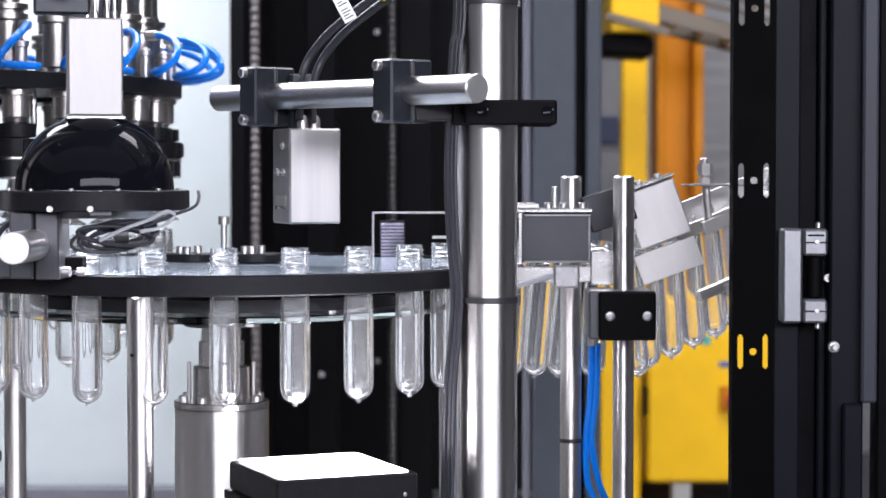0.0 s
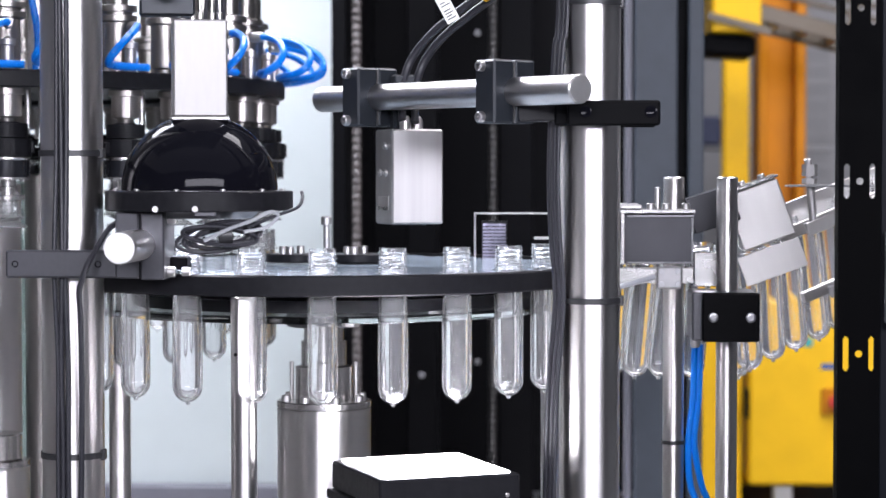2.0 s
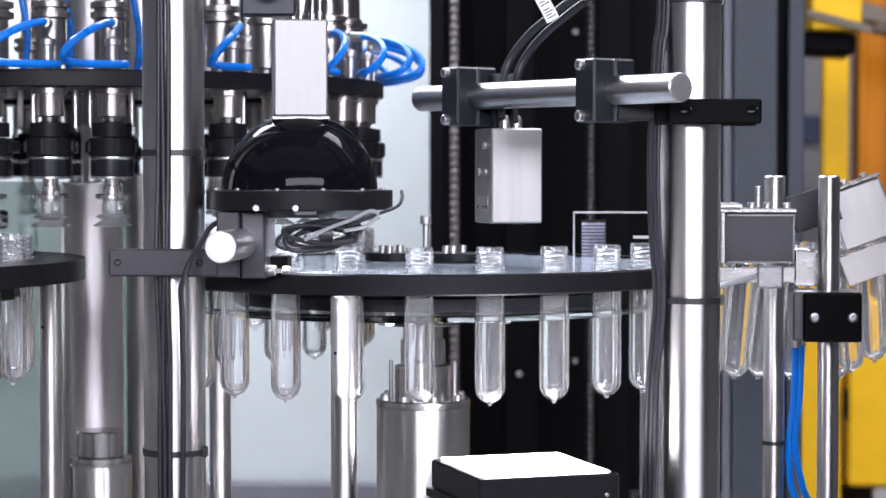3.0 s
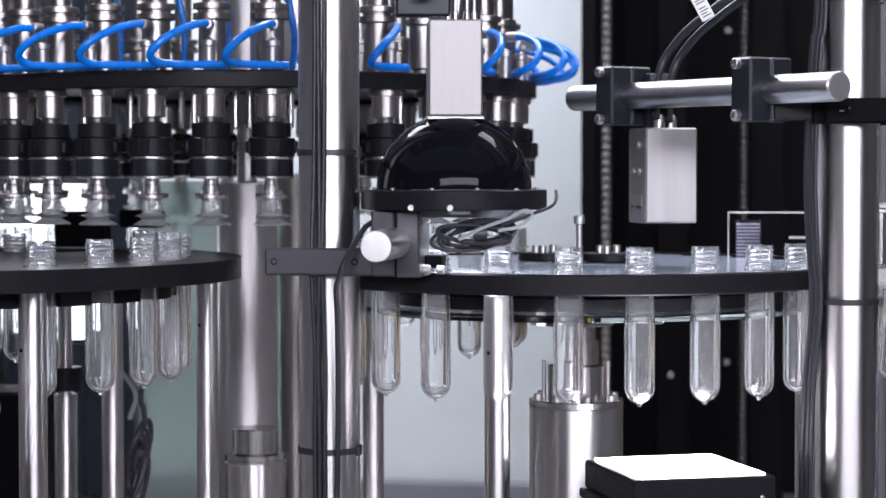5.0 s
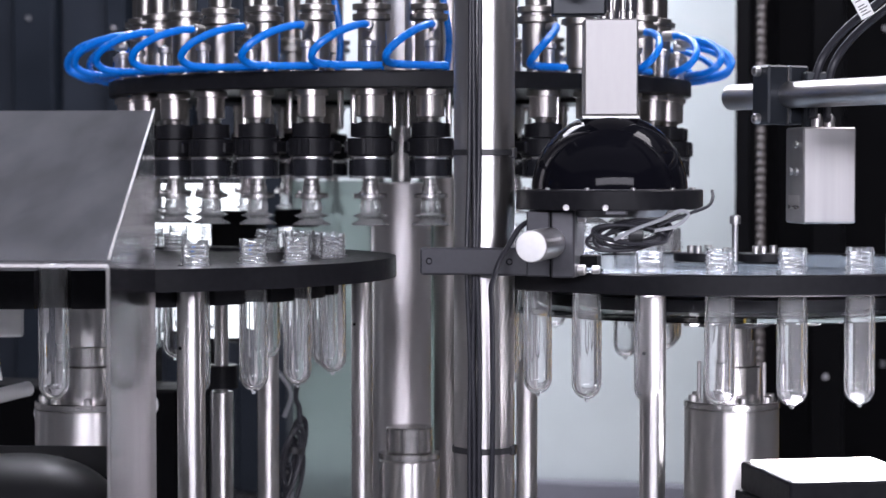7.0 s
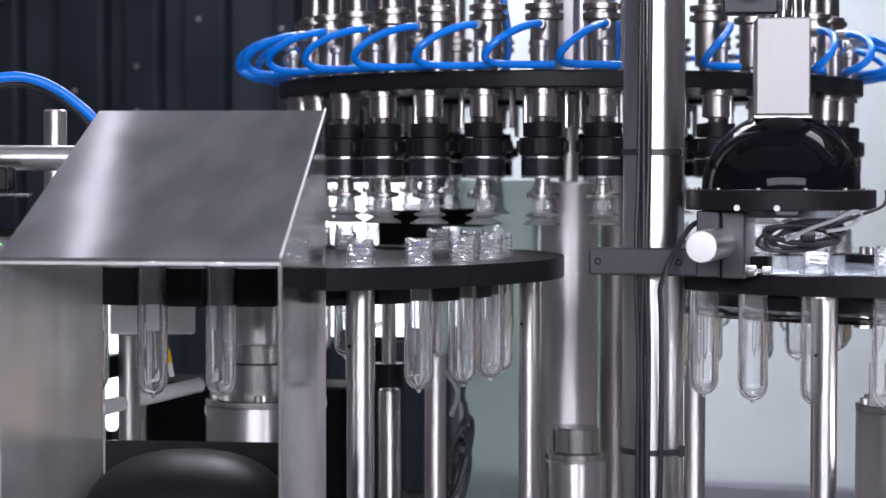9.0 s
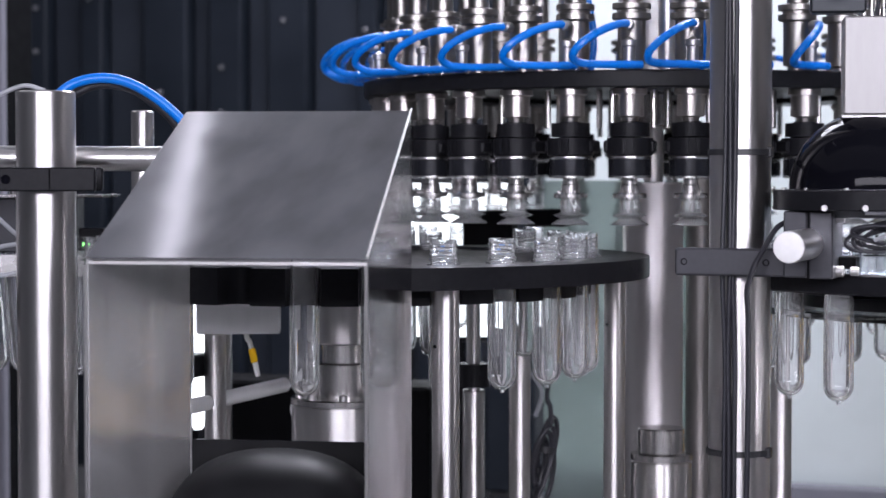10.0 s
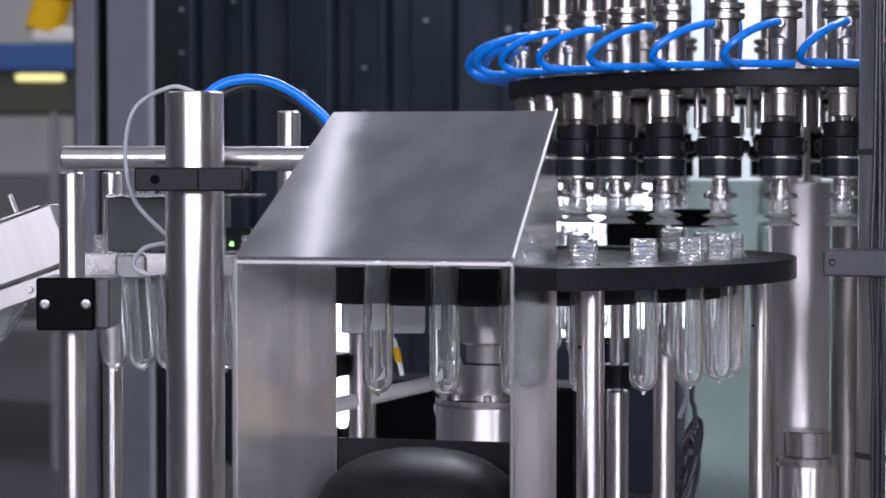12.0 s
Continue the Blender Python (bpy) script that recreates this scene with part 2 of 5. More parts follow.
def machine_shell():
    solid("machine_table", block(-2.15, 0.30, 1.35, 4.35, 0.56, TABLE, 0.003), SHEET, "stainless steel machine table top", "machine table")
    solid("base_cabinet", block(-2.10, 0.25, 1.40, 4.30, 0.0, 0.555, 0.003), PANEL_DARK, "dark painted machine base cabinet", "cabinet")
    solid("back_panel", block(-1.42, -0.372, 4.20, 4.24, TABLE + 0.002, 2.9, 0.002), WALL_GREY,
          "pale grey machine back panel", "panel", kind="structure")
    kerb = block(-1.42, -0.372, 4.15, 4.198, TABLE + 0.002, 0.665, 0.003)
    solid("back_sill", kerb, SLATE_PALE, "grey sill along the back panel", "sill", kind="structure")
    # Unseen roof, added to keep the bright hall ceiling out of the reflections.
    solid("added_roof", block(-2.15, 0.30, 1.3, 4.4, 2.9, 2.94, 0.002), HALL_WALL, "unseen pale grey roof panel, added to shape reflections", "roof", kind="structure")
    # dark ribbed panels behind the carousel
    dark = thing("dark_panel_wall", "dark slate ribbed cabinet panels with screw heads", "panel", kind="structure")
    x = -2.70
    k = 0
    while x < -1.44:
        w = (0.115, 0.05, 0.085, 0.06, 0.10)[k % 5]
        part("panel", block(x, x + w - 0.006, 4.16 - 0.03 * (k % 2), 4.23, TABLE + 0.002, 2.88, 0.004), PANEL_DARK if k % 2 else SLATE_DARK, dark)
        for z in (1.15, 1.52, 1.62):
            if k % 2 and (k + round(10 * z)) % 3:
                part("screw", moved(screw_head(0.0055, 0.004), pose(x + w * 0.4, 4.127, z + 0.09 * math.sin(7 * k), 90)), SCREW_DULL, dark)
        x += w
        k += 1
    # dark bay on the right, a recess with side wall and rails
    bay = thing("dark_bay", "black recessed machine bay", "panel", kind="structure")
    part("back", block(-0.37, 0.30, 4.40, 4.44, TABLE + 0.002, 2.88, 0.002), BLACK_MATT, bay)
    part("jamb", block(-0.371, -0.345, 3.60, 4.195, TABLE + 0.002, 2.88, 0.002), BLACK_MATT, bay)
    part("rail", block(-0.26, -0.20, 3.9, 3.96, TABLE + 0.002, 2.88, 0.004), BLACK_MATT, bay)
    part("rail", block(-0.09, -0.02, 4.1, 4.16, TABLE + 0.002, 2.88, 0.004), BLACK_MATT, bay)
    for x, y, z in ((-0.14, 4.395, 1.60), (-0.02, 4.095, 1.10), (-0.23, 3.895, 0.92), (0.06, 4.395, 0.95), (-0.14, 4.395, 0.9), (-0.03, 4.095, 1.45)):
        part("bolt", moved(screw_head(0.006, 0.004), pose(x, y, z, 90)), SCREW_DULL, bay)
    # corrugated conduits on the bay's edge
    for x, y, mat in ((-0.325, 3.58, CONDUIT), (-0.10, 4.05, CONDUIT_SHADED)):
        prof = [(0, TABLE + 0.004)]
        z = TABLE + 0.004
        while z < 2.85:
            prof += [(0.0065, z), (0.0085, z + 0.003), (0.0085, z + 0.008), (0.0065, z + 0.011)]
            z += 0.014
        prof.append((0, z))
        solid("corrugated_conduit", moved(lathe(prof, 16), pose(x, y, 0)), mat, "dark brown corrugated cable conduit", "conduit", group="corrugated conduits")


SCREW_DULL = material("dull_screw", (0.26, 0.26, 0.27), 0.45, 0.8)
SLATE_DARK = material("dark_slate_paint", (0.0165, 0.020, 0.027), 0.4, 0, 0.15, 14, spec=0.22)
# Same conduit plastic, darkened to put the bay's shade into its colour.
CONDUIT_SHADED = material("shaded_conduit_plastic", (0.014, 0.013, 0.013), 0.4, 0, 0.2, 30)
CONDUIT = material("conduit_plastic", (0.07, 0.06, 0.058), 0.4, 0, 0.2, 30)
machine_shell()


def frame_column(name, x0, x1, y, label, mats, slot=(0.62, 0.77)):
    """A slotted frame profile: two faces with a dark slot between them."""
    th = thing(name, label, "frame column")
    w = x1 - x0
    part("core", block(x0 + 0.004, x1 - 0.004, y + 0.02, y + 0.10, 0, 2.9, 0.003), mats[1], th)
    part("face", block(x0, x0 + slot[0] * w, y, y + 0.018, 0, 2.9, 0.003), mats[0], th)
    part("face", block(x0 + slot[1] * w, x1, y, y + 0.018, 0, 2.9, 0.003), mats[0], th)
    part("lip", block(x0 - 0.012, x0 - 0.002, y + 0.012, y + 0.10, 0, 2.9, 0.002), mats[2], th)
    return th


frame_column("frame_column", 0.1395, 0.246, 3.2, "slate painted slotted machine frame column", (SLATE, BLACK_MATT, SLATE_PALE))
frame_column("frame_column", -1.995, -1.851, 2.86, "pale slate painted slotted machine frame column", (SLATE_PALE, BLACK_MATT, SLATE), (0.26, 0.43))


# ---- right star wheel ----
def star_outline(r, slots, phase, notch=0.0165, centre=R_STAR):
    """A disc with round notches where the preforms hang."""
    pts = []
    step = 360 / slots
    half = math.degrees(math.atan2(notch, centre))
    for k in range(slots):
        a = phase + k * step
        for b in np.linspace(-step / 2, -half, 4):
            q = ring_place((0, 0), r, a + b)
            pts.append(q[:2])
        for b in np.linspace(90, -90, 9)[1:-1]:
            q = ring_place((0, 0), centre - notch * math.cos(radians(b)), a - math.degrees(math.asin(notch * math.sin(radians(b)) / centre)))
            pts.append(q[:2])
        for b in np.linspace(half, step / 2, 4)[:-1]:
            q = ring_place((0, 0), r, a + b)
            pts.append(q[:2])
    return pts


def star_wheel(name, c, phase, z_top, film):
    th = thing(name, "black notched star wheel" + (" with a blue film on top" if film else ", thick and bare"), "star wheel", pose(c[0], c[1], 0))
    z_low = z_top - (0.018 if film else 0.0385)
    part("star_plate", slab(star_outline(0.262, 24, phase), z_low, z_top - 0.003), BLACK_ANOD, th)
    if film:
        part("film", slab(star_outline(0.2605, 24, phase, 0.0172), z_top - 0.0025, z_top - 0.0015), BLUE_FILM, th, "blue protective film")
    part("shaft", lathe([(0, 1.10), (0.021, 1.10), (0.021, 1.157), (0.012, 1.158), (0.012, z_low - 0.0005), (0, z_low - 0.0005)], 32), STEEL_TURNED, th)
    if film:
        part("shaft_collar", lathe([(0.014, 1.140), (0.038, 1.140), (0.040, 1.142), (0.040, 1.156), (0.014, 1.156)], 32, True), GREY_ANOD, th)
    else:
        part("shaft_sleeve", rod(0.030, 1.1195, z_low - 0.001, 32), STEEL_TURNED_UP, th)
        return th
    part("lower_plate", lathe([(0.02, 1.159), (0.239, 1.159), (0.240, 1.160), (0.240, 1.1645), (0.239, 1.1655), (0.02, 1.1655)], 96, True), ACRYLIC, th, "clear acrylic lower star plate").visible_shadow = False
    part("lower_disc", lathe([(0.02, 1.167), (0.205, 1.167), (0.205, 1.179), (0.02, 1.179)], 64, True), BLACK_ANOD, th)
    for a in range(0, 360, 60):
        q = ring_place((0, 0), 0.12, a + 20)
        part("spacer", moved(rod(0.008, 1.18, z_top - 0.019, 16), pose(q[0], q[1], 0)), STEEL, th)
        part("nut", moved(lathe([(0, 1.148), (0.008, 1.148), (0.009, 1.150), (0.009, 1.158), (0, 1.158)], 6), pose(q[0], q[1], 0)), STEEL, th)
    return th


def arc_plate(r0, r1, z0, z1, a0, a1, n=96):
    """A flat arc from a0 to a1, angles as in ring_place."""
    out = [ring_place((0, 0), r1, a0 + (a1 - a0) * i / n) for i in range(n + 1)]
    out += [ring_place((0, 0), r0, a1 + (a0 - a1) * i / n) for i in range(n + 1)]
    return slab([(p[0], p[1]) for p in out], z0, z1)


def guide_ring(c, r0, r1, z0, z1, pillars, label, arc=None):
    th = thing("guide_ring", label, "guide ring", pose(c[0], c[1], 0))
    e = 0.0015
    part("ring", arc_plate(r0, r1, z0, z1, *arc) if arc else lathe([(r0, z0), (r1 - e, z0), (r1, z0 + e), (r1, z1 - e), (r1 - e, z1), (r0, z1)], 160, True), BLACK_ANOD, th)
    for x, y, r in pillars:
        p = part("pillar", moved(rod(r, TABLE, z0 - 0.001, 32), pose(x - c[0], y - c[1], 0)), STEEL, th)
        part("set_screw", moved(rod(0.0018, 0, 0.001, 8, 0), pose(x - c[0] - r * 0.5, y - c[1] - r * 0.87, z0 - 0.055, 90)), BLACK_MATT, p)
    return th


wheel_right = star_wheel("star_wheel", RIGHT, SLOT_R, 1.2067, True)
guide_ring(RIGHT, 0.2705, 0.282, 1.187, 1.2067,
           [(-0.282, 1.916, 0.0122), (-0.485, 2.33, 0.0122), (0.008, 2.30, 0.0122)], "black anodised guide ring on polished steel pillars")
wheel_left = star_wheel("star_wheel", LEFT, SLOT_L, 1.2135, False)
guide_ring(LEFT, 0.272, 0.322, 1.1925, 1.2135,
           [(-0.700, 1.809, 0.0130), (-0.628, 2.138, 0.0115), (-0.785, 2.288, 0.0125), (-1.15, 2.24, 0.0125)],
           "wide black guide ring plate on polished steel pillars", (27, 285))


def drive_motor(c, z_top, r, label):
    th = thing("drive_motor", label, "motor", pose(c[0], c[1], 0))
    part("housing", lathe([(0, TABLE), (r, TABLE), (r, z_top - 0.008), (r - 0.001, z_top - 0.0075), (0, z_top - 0.0075)], 48), STEEL_TURNED_UP, th)
    part("flange", lathe([(0, z_top - 0.007), (r + 0.0005, z_top - 0.007), (r + 0.0005, z_top - 0.001), (r - 0.001, z_top), (0, z_top)], 48), STEEL_TURNED, th)
    for k in range(8):
        q = ring_place((0, 0), r * 0.84, k * 45 + 22)
        part("bolt", moved(screw_head(0.0048, 0.006), pose(q[0], q[1], z_top)), ALU, th)
    part("gearbox_neck", lathe([(0, z_top), (0.030, z_top), (0.030, z_top + 0.035), (0.024, z_top + 0.037), (0.024, z_top + 0.062), (0, z_top + 0.062)], 32), STEEL_TURNED, th)
    for a in (90, 270):
        q = ring_place((0, 0), 0.034, a)
        part("stud", moved(rod(0.0022, z_top, z_top + 0.04, 10), pose(q[0], q[1], 0)), ALU, th)
    return th


drive_motor(RIGHT, 1.0625, 0.0495, "stainless steel drive motor with bolted flange")
drive_motor(LEFT, 1.063, 0.0560, "stainless steel drive motor with bolted flange")


def wheel_hub():
    th = thing("wheel_hub", "black bolted hub with a tall socket screw on the star wheel", "hub", pose(RIGHT[0], RIGHT[1], 1.2067))
    for x in (-0.034, 0.034):
        p = part("lobe", moved(lathe([(0, 0), (0.029, 0), (0.030, 0.001), (0.030, 0.008), (0.029, 0.009), (0, 0.009)], 32), pose(x, 0.02, 0)), BLACK_ANOD, th)
        for dx, dy in ((-0.010, -0.012), (0.006, 0.010), (-0.002, -0.018)):
            part("bolt", moved(screw_head(0.0042, 0.008), pose(x + dx, 0.02 + dy, 0.009)), ALU, p)
    part("tall_screw", join(moved(rod(0.0033, 0, 0.040, 14), pose(0.003, 0.0, 0)), moved(screw_head(0.0058, 0.009), pose(0.003, 0, 0.040))), ALU, th)


wheel_hub()


# ---- carousel ----
def carousel():
    th = thing("carousel", "rotating carousel of gripper heads with blue air hoses", "carousel", pose(CAROUSEL[0], CAROUSEL[1], 0))
    part("ring_plate", lathe([(0.25, 1.3935), (0.364, 1.3935), (0.3655, 1.395), (0.3655, 1.411), (0.364, 1.4125), (0.25, 1.4125)], 128, True), BLACK_ANOD, th, "black carousel ring plate")
    part("inner_deck", lathe([(0.055, 1.400), (0.252, 1.400), (0.252, 1.408), (0.055, 1.408)], 64, True), BLACK_ANOD, th)
    body = mesh_of("cylinder", lathe([(0, 1.413), (0.0105, 1.413), (0.0105, 1.418), (0.0155, 1.420), (0.0155, 1.468), (0.0215, 1.470), (0.0215, 1.476), (0.0165, 1.477), (0.0165, 1.480),
                                      (0.0215, 1.481), (0.0215, 1.487), (0.0120, 1.489), (0.0120, 1.56), (0, 1.56)], 24), CYLINDER)
    fitting = mesh_of("fitting", join(lathe([(0, 1.413), (0.0065, 1.413), (0.0065, 1.438), (0.0085, 1.439), (0.0085, 1.445), (0.005, 1.446), (0, 1.449)], 14),
                                      moved(rod(0.006, 0, 0.016, 12), pose(0, 0, 1.462, 90))), ALU)
    hanger = mesh_of("hanger", lathe([(0, 1.3925), (0.0185, 1.3925), (0.0190, 1.3865), (0.0155, 1.3855), (0.0155, 1.3625), (0.0095, 1.361), (0.0085, 1.356), (0, 1.356)], 24), HANGER)
    knurl = mesh_of("knurl", lathe([(0, 1.3565), (0.012, 1.3565), (0.012, 1.3555), (0.0215, 1.355), (0.0215, 1.3400), (0.012, 1.339), (0, 1.339)], 20), BLACK_ANOD)
    collar = mesh_of("collar", join(lathe([(0, 1.3385), (0.0255, 1.3385), (0.0255, 1.3195), (0.0225, 1.3185), (0, 1.3185)], 24),
                                    block(-0.0285, 0.0285, -0.008, 0.02, 1.322, 1.336, 0.002),
                                    *(block(x - 0.002, x + 0.002, -0.0275, -0.0235, 1.321, 1.337, 0) for x in (-0.004, 0.004))), BLACK_ANOD)
    sleeve = mesh_of("sleeve", lathe([(0, 1.3150), (0.0238, 1.3150), (0.0238, 1.2968), (0, 1.2968)], 28), BLACK_SLEEVE)
    band = mesh_of("band", join(lathe([(0, 1.3182), (0.0240, 1.3182), (0.0244, 1.3165), (0.0240, 1.3153), (0, 1.3153)], 28),
                                lathe([(0, 1.2966), (0.0238, 1.2966), (0.0238, 1.2945), (0.012, 1.2938), (0, 1.2938)], 28)), STEEL_TURNED)
    stem = mesh_of("stem", join(lathe([(0, 1.2937), (0.0085, 1.2937), (0.0085, 1.2875), (0.0100, 1.2865), (0.0100, 1.2785), (0.0180, 1.2775), (0.0188, 1.2765), (0.0188, 1.2725), (0.0110, 1.2715), (0.0110, 1.2700), (0, 1.2700)], 24),
                                *(moved(screw_head(0.0022, 0.003, 8), pose(x, -0.0135, 1.2776)) for x in (-0.009, 0.009))), STEEL_TURNED)
    cup = mesh_of("cup", lathe([(0, 1.2695), (0.0105, 1.2695), (0.0118, 1.262), (0.0105, 1.2565), (0.0195, 1.2530), (0.0110, 1.2495), (0.0215, 1.2435), (0.0205, 1.2425), (0.009, 1.2465), (0, 1.2465)], 24), CUP)
    pin = mesh_of("pin", rod(0.0035, 1.350, 1.3925, 10), STEEL)
    hose = mesh_of("hose", tube([(0, -0.024, 1.4625), (-0.008, -0.040, 1.4610), (-0.025, -0.060, 1.4530), (-0.044, -0.072, 1.4400), (-0.055, -0.070, 1.4275), (-0.052, -0.056, 1.4195), (-0.035, -0.040, 1.4178), (-0.010, -0.028, 1.4178), (0.016, -0.022, 1.4178)], 0.0043, 10, 7), BLUE_HOSE)
    for k in range(32):
        a = SLOT_C + k * 11.25
        q = ring_place((0, 0), R_HEAD, a)
        m = pose(q[0], q[1], 0, 0, 0, a)
        head = new("gripper_head", hanger)
        head.parent = th
        head.matrix_local = m
        for nm, me in (("air_cylinder", body), ("knurled_nut", knurl), ("collar", collar), ("band", band), ("sleeve", sleeve), ("stem", stem), ("suction_cup", cup), ("hose", hose)):
            o = new(nm, me)
            o.parent = head
            if nm == "air_cylinder":
                o.matrix_local = pose(0, 0.016, 0)
        o = new("fitting", fitting)
        o.parent = head
        o.matrix_local = pose(0, -0.012, 0)
        for dx in (-0.022, 0.024):
            o = new("pin", pin)
            o.parent = head
            o.matrix_local = pose(dx, 0.030, 0)
    return th


CYLINDER = material("cylinder_steel", (0.29, 0.275, 0.26), 0.32, 1, 0.14, 50, (1, 1, 0.03))
HANGER = material("hanger_steel", (0.47, 0.44, 0.42), 0.34, 1, 0.12, 50, (1, 1, 0.03), drawn=0.7)
COLUMN_STEEL = material("column_steel", (0.66, 0.63, 0.635), 0.44, 1, 0.08, 50, (1, 1, 0.03), drawn=0.6)
GUARD_PLATE = material("grey_green_acrylic", (0.52, 0.62, 0.585), 0.10, 0, 0.15, 8, clear=0.68, ior=1.3)
STEEL_DULL = material("dull_steel", (0.34, 0.32, 0.31), 0.4, 1, 0.1, 60, (1, 1, 0.05))
BLACK_SLEEVE = material("black_sleeve", (0.02, 0.021, 0.026), 0.22, 0.3, 0.2, 60)
carousel_ob = carousel()
column = thing("carousel_column", "brushed stainless carousel centre column", "column", pose(CAROUSEL[0], CAROUSEL[1], 0))
part("tube", rod(0.038, TABLE, 1.288, 48), COLUMN_STEEL, column)
part("shaft", rod(0.0125, 1.2885, 1.398, 32), STEEL, column)
part("bearing", lathe([(0.0125, 1.36), (0.024, 1.36), (0.024, 1.399), (0.0125, 1.399)], 40, True), STEEL_TURNED, column)
part("top_tube", rod(0.030, 1.409, 1.9, 40), ALU, column)
for a, r, wy in ((200, 0.10, 0.012), (160, 0.11, 0.014), (20, 0.16, 0.010), (60, 0.15, 0.009), (-30, 0.15, 0.010), (-80, 0.17, 0.012)):
    q = ring_place((0, 0), r, a)
    part("support_rod", moved(rod(wy, 1.409, 1.85, 20), pose(q[0], q[1], 0)), STEEL, column)
for a, r in ((-35, 0.20), (-5, 0.22), (8, 0.21), (30, 0.20)):
    q = ring_place((0, 0), r, a)
    part("riser_hose", tube([(q[0], q[1], 1.409), (q[0] + 0.004, q[1], 1.46), (q[0] - 0.006, q[1], 1.52), (q[0] - 0.03, q[1] + 0.03, 1.62)], 0.004, 8, 5), BLUE_HOSE, column)

plate = thing("green_guard_plate", "grey-green acrylic guard plate behind the carousel column", "guard", pose(-0.790, 2.735, 0, 0, 0, 14))
part("plate", block(-0.103, 0.103, 0, 0.006, TABLE, 1.2895, 0.001), GUARD_PLATE, plate)
part("foot", block(-0.103, 0.103, -0.012, -0.0005, TABLE, TABLE + 0.02, 0.001), SHEET, plate)
brace = thing("support_column", "dull steel support columns behind the carousel", "column")
for x, y, r in ((-0.668, 2.70, 0.0185), (-0.618, 2.74, 0.010)):
    part("tube", moved(rod(r, TABLE, 1.30, 28), pose(x, y, 0)), STEEL_DULL, brace)
capped = thing("capped_cylinder", "stainless capped cylinder beside the carousel column", "cylinder", pose(-0.6105, 2.2736, 0))
part("body", lathe([(0, TABLE), (0.0345, TABLE), (0.0345, 0.972), (0.033, 0.974), (0, 0.974)], 40), STEEL_TURNED_UP, capped)
part("lip", lathe([(0.02, 0.9745), (0.0350, 0.9745), (0.0350, 0.981), (0.02, 0.981)], 40, True), STEEL_TURNED, capped)
part("cap", lathe([(0, 0.9815), (0.0255, 0.9815), (0.0265, 0.983), (0.0265, 1.009), (0.0255, 1.0105), (0, 1.0105)], 40), STEEL_TURNED, capped)



# ---- posts and instruments ----
def clamp_block(th, w, d, h, label=""):
    """A split clamp block, its bore along y, bolts on its front face."""
    body = part("clamp_block", block(-w / 2, w / 2, -d / 2, d / 2, -h / 2, h / 2, 0.002), GREY_ANOD, th, label)
    return body


def cable_tie(z, r, th, tail=1):
    tie = part("cable_tie", lathe([(r, z - 0.0028), (r + 0.0018, z - 0.0028), (r + 0.0018, z + 0.0028), (r, z + 0.0028)], 40, True), NYLON, th, "black nylon cable tie")
    part("tie_lock", block(r * 0.9 * tail - 0.004, r * 0.9 * tail + 0.006, -0.010, 0.0, z - 0.005, z + 0.005, 0.001), NYLON, tie)
    return tie


def steel_post(x, y, r, z_top, ties, label):
    th = thing("steel_post", label, "post", pose(x, y, 0))
    part("tube", rod(r, TABLE, z_top, 56), STEEL, th)
    part("foot", lathe([(r, TABLE), (r + 0.02, TABLE), (r + 0.02, TABLE + 0.012), (r, TABLE + 0.014)], 40, True), STEEL_TURNED, th)
    for z in ties:
        cable_tie(z, r, th)
    return th


steel_post(0.0424, 1.98, 0.0290, 2.1, (1.1795, 1.463), "thick polished steel post with cables tied along it")
steel_post(-0.4447, 1.9211, 0.0290, 2.1, (1.3195, 1.0365), "thick polished steel post with cables tied along it")
steel_post(-1.0535, 1.6823, 0.0279, 1.3768, (), "thick polished steel post with a flat top")


def cable(name, points, r, mat, label, category="cable"):
    return solid(name, tube(points, r, 10, 10), mat, label, category)


# cables along the right post
for dx, dy, k in ((-0.0270, -0.0180, 0), (-0.0315, -0.0110, 1), (-0.0240, -0.0225, 2)):
    px, py = 0.0424 + dx, 1.98 + dy
    cable("cable", [(px + 0.006, py, 1.70), (px + 0.002, py, 1.463), (px - 0.002, py - 0.003, 1.42), (px - 0.005, py - 0.004, 1.37), (px - 0.007, py - 0.004, 1.30),
                    (px - 0.005, py - 0.003, 1.24), (px - 0.001, py, 1.1795), (px - 0.007, py, 1.10), (px - 0.010, py, 1.00), (px - 0.013, py, 0.90), (px - 0.008, py, 0.70)],
          0.0030 if k < 2 else 0.0022, RUBBER, "black cable tied along the polished steel post")
# cables along the middle post
CABLE_LOOP = [(-0.4330, 1.888, 0.70), (-0.4320, 1.888, 0.90), (-0.4290, 1.884, 1.02), (-0.4265, 1.876, 1.10), (-0.4240, 1.862, 1.165), (-0.4225, 1.850, 1.192), (-0.4190, 1.846, 1.2035), (-0.4145, 1.847, 1.2170), (-0.4075, 1.858, 1.2335), (-0.4000, 1.872, 1.2495), (-0.3905, 1.886, 1.2570)]
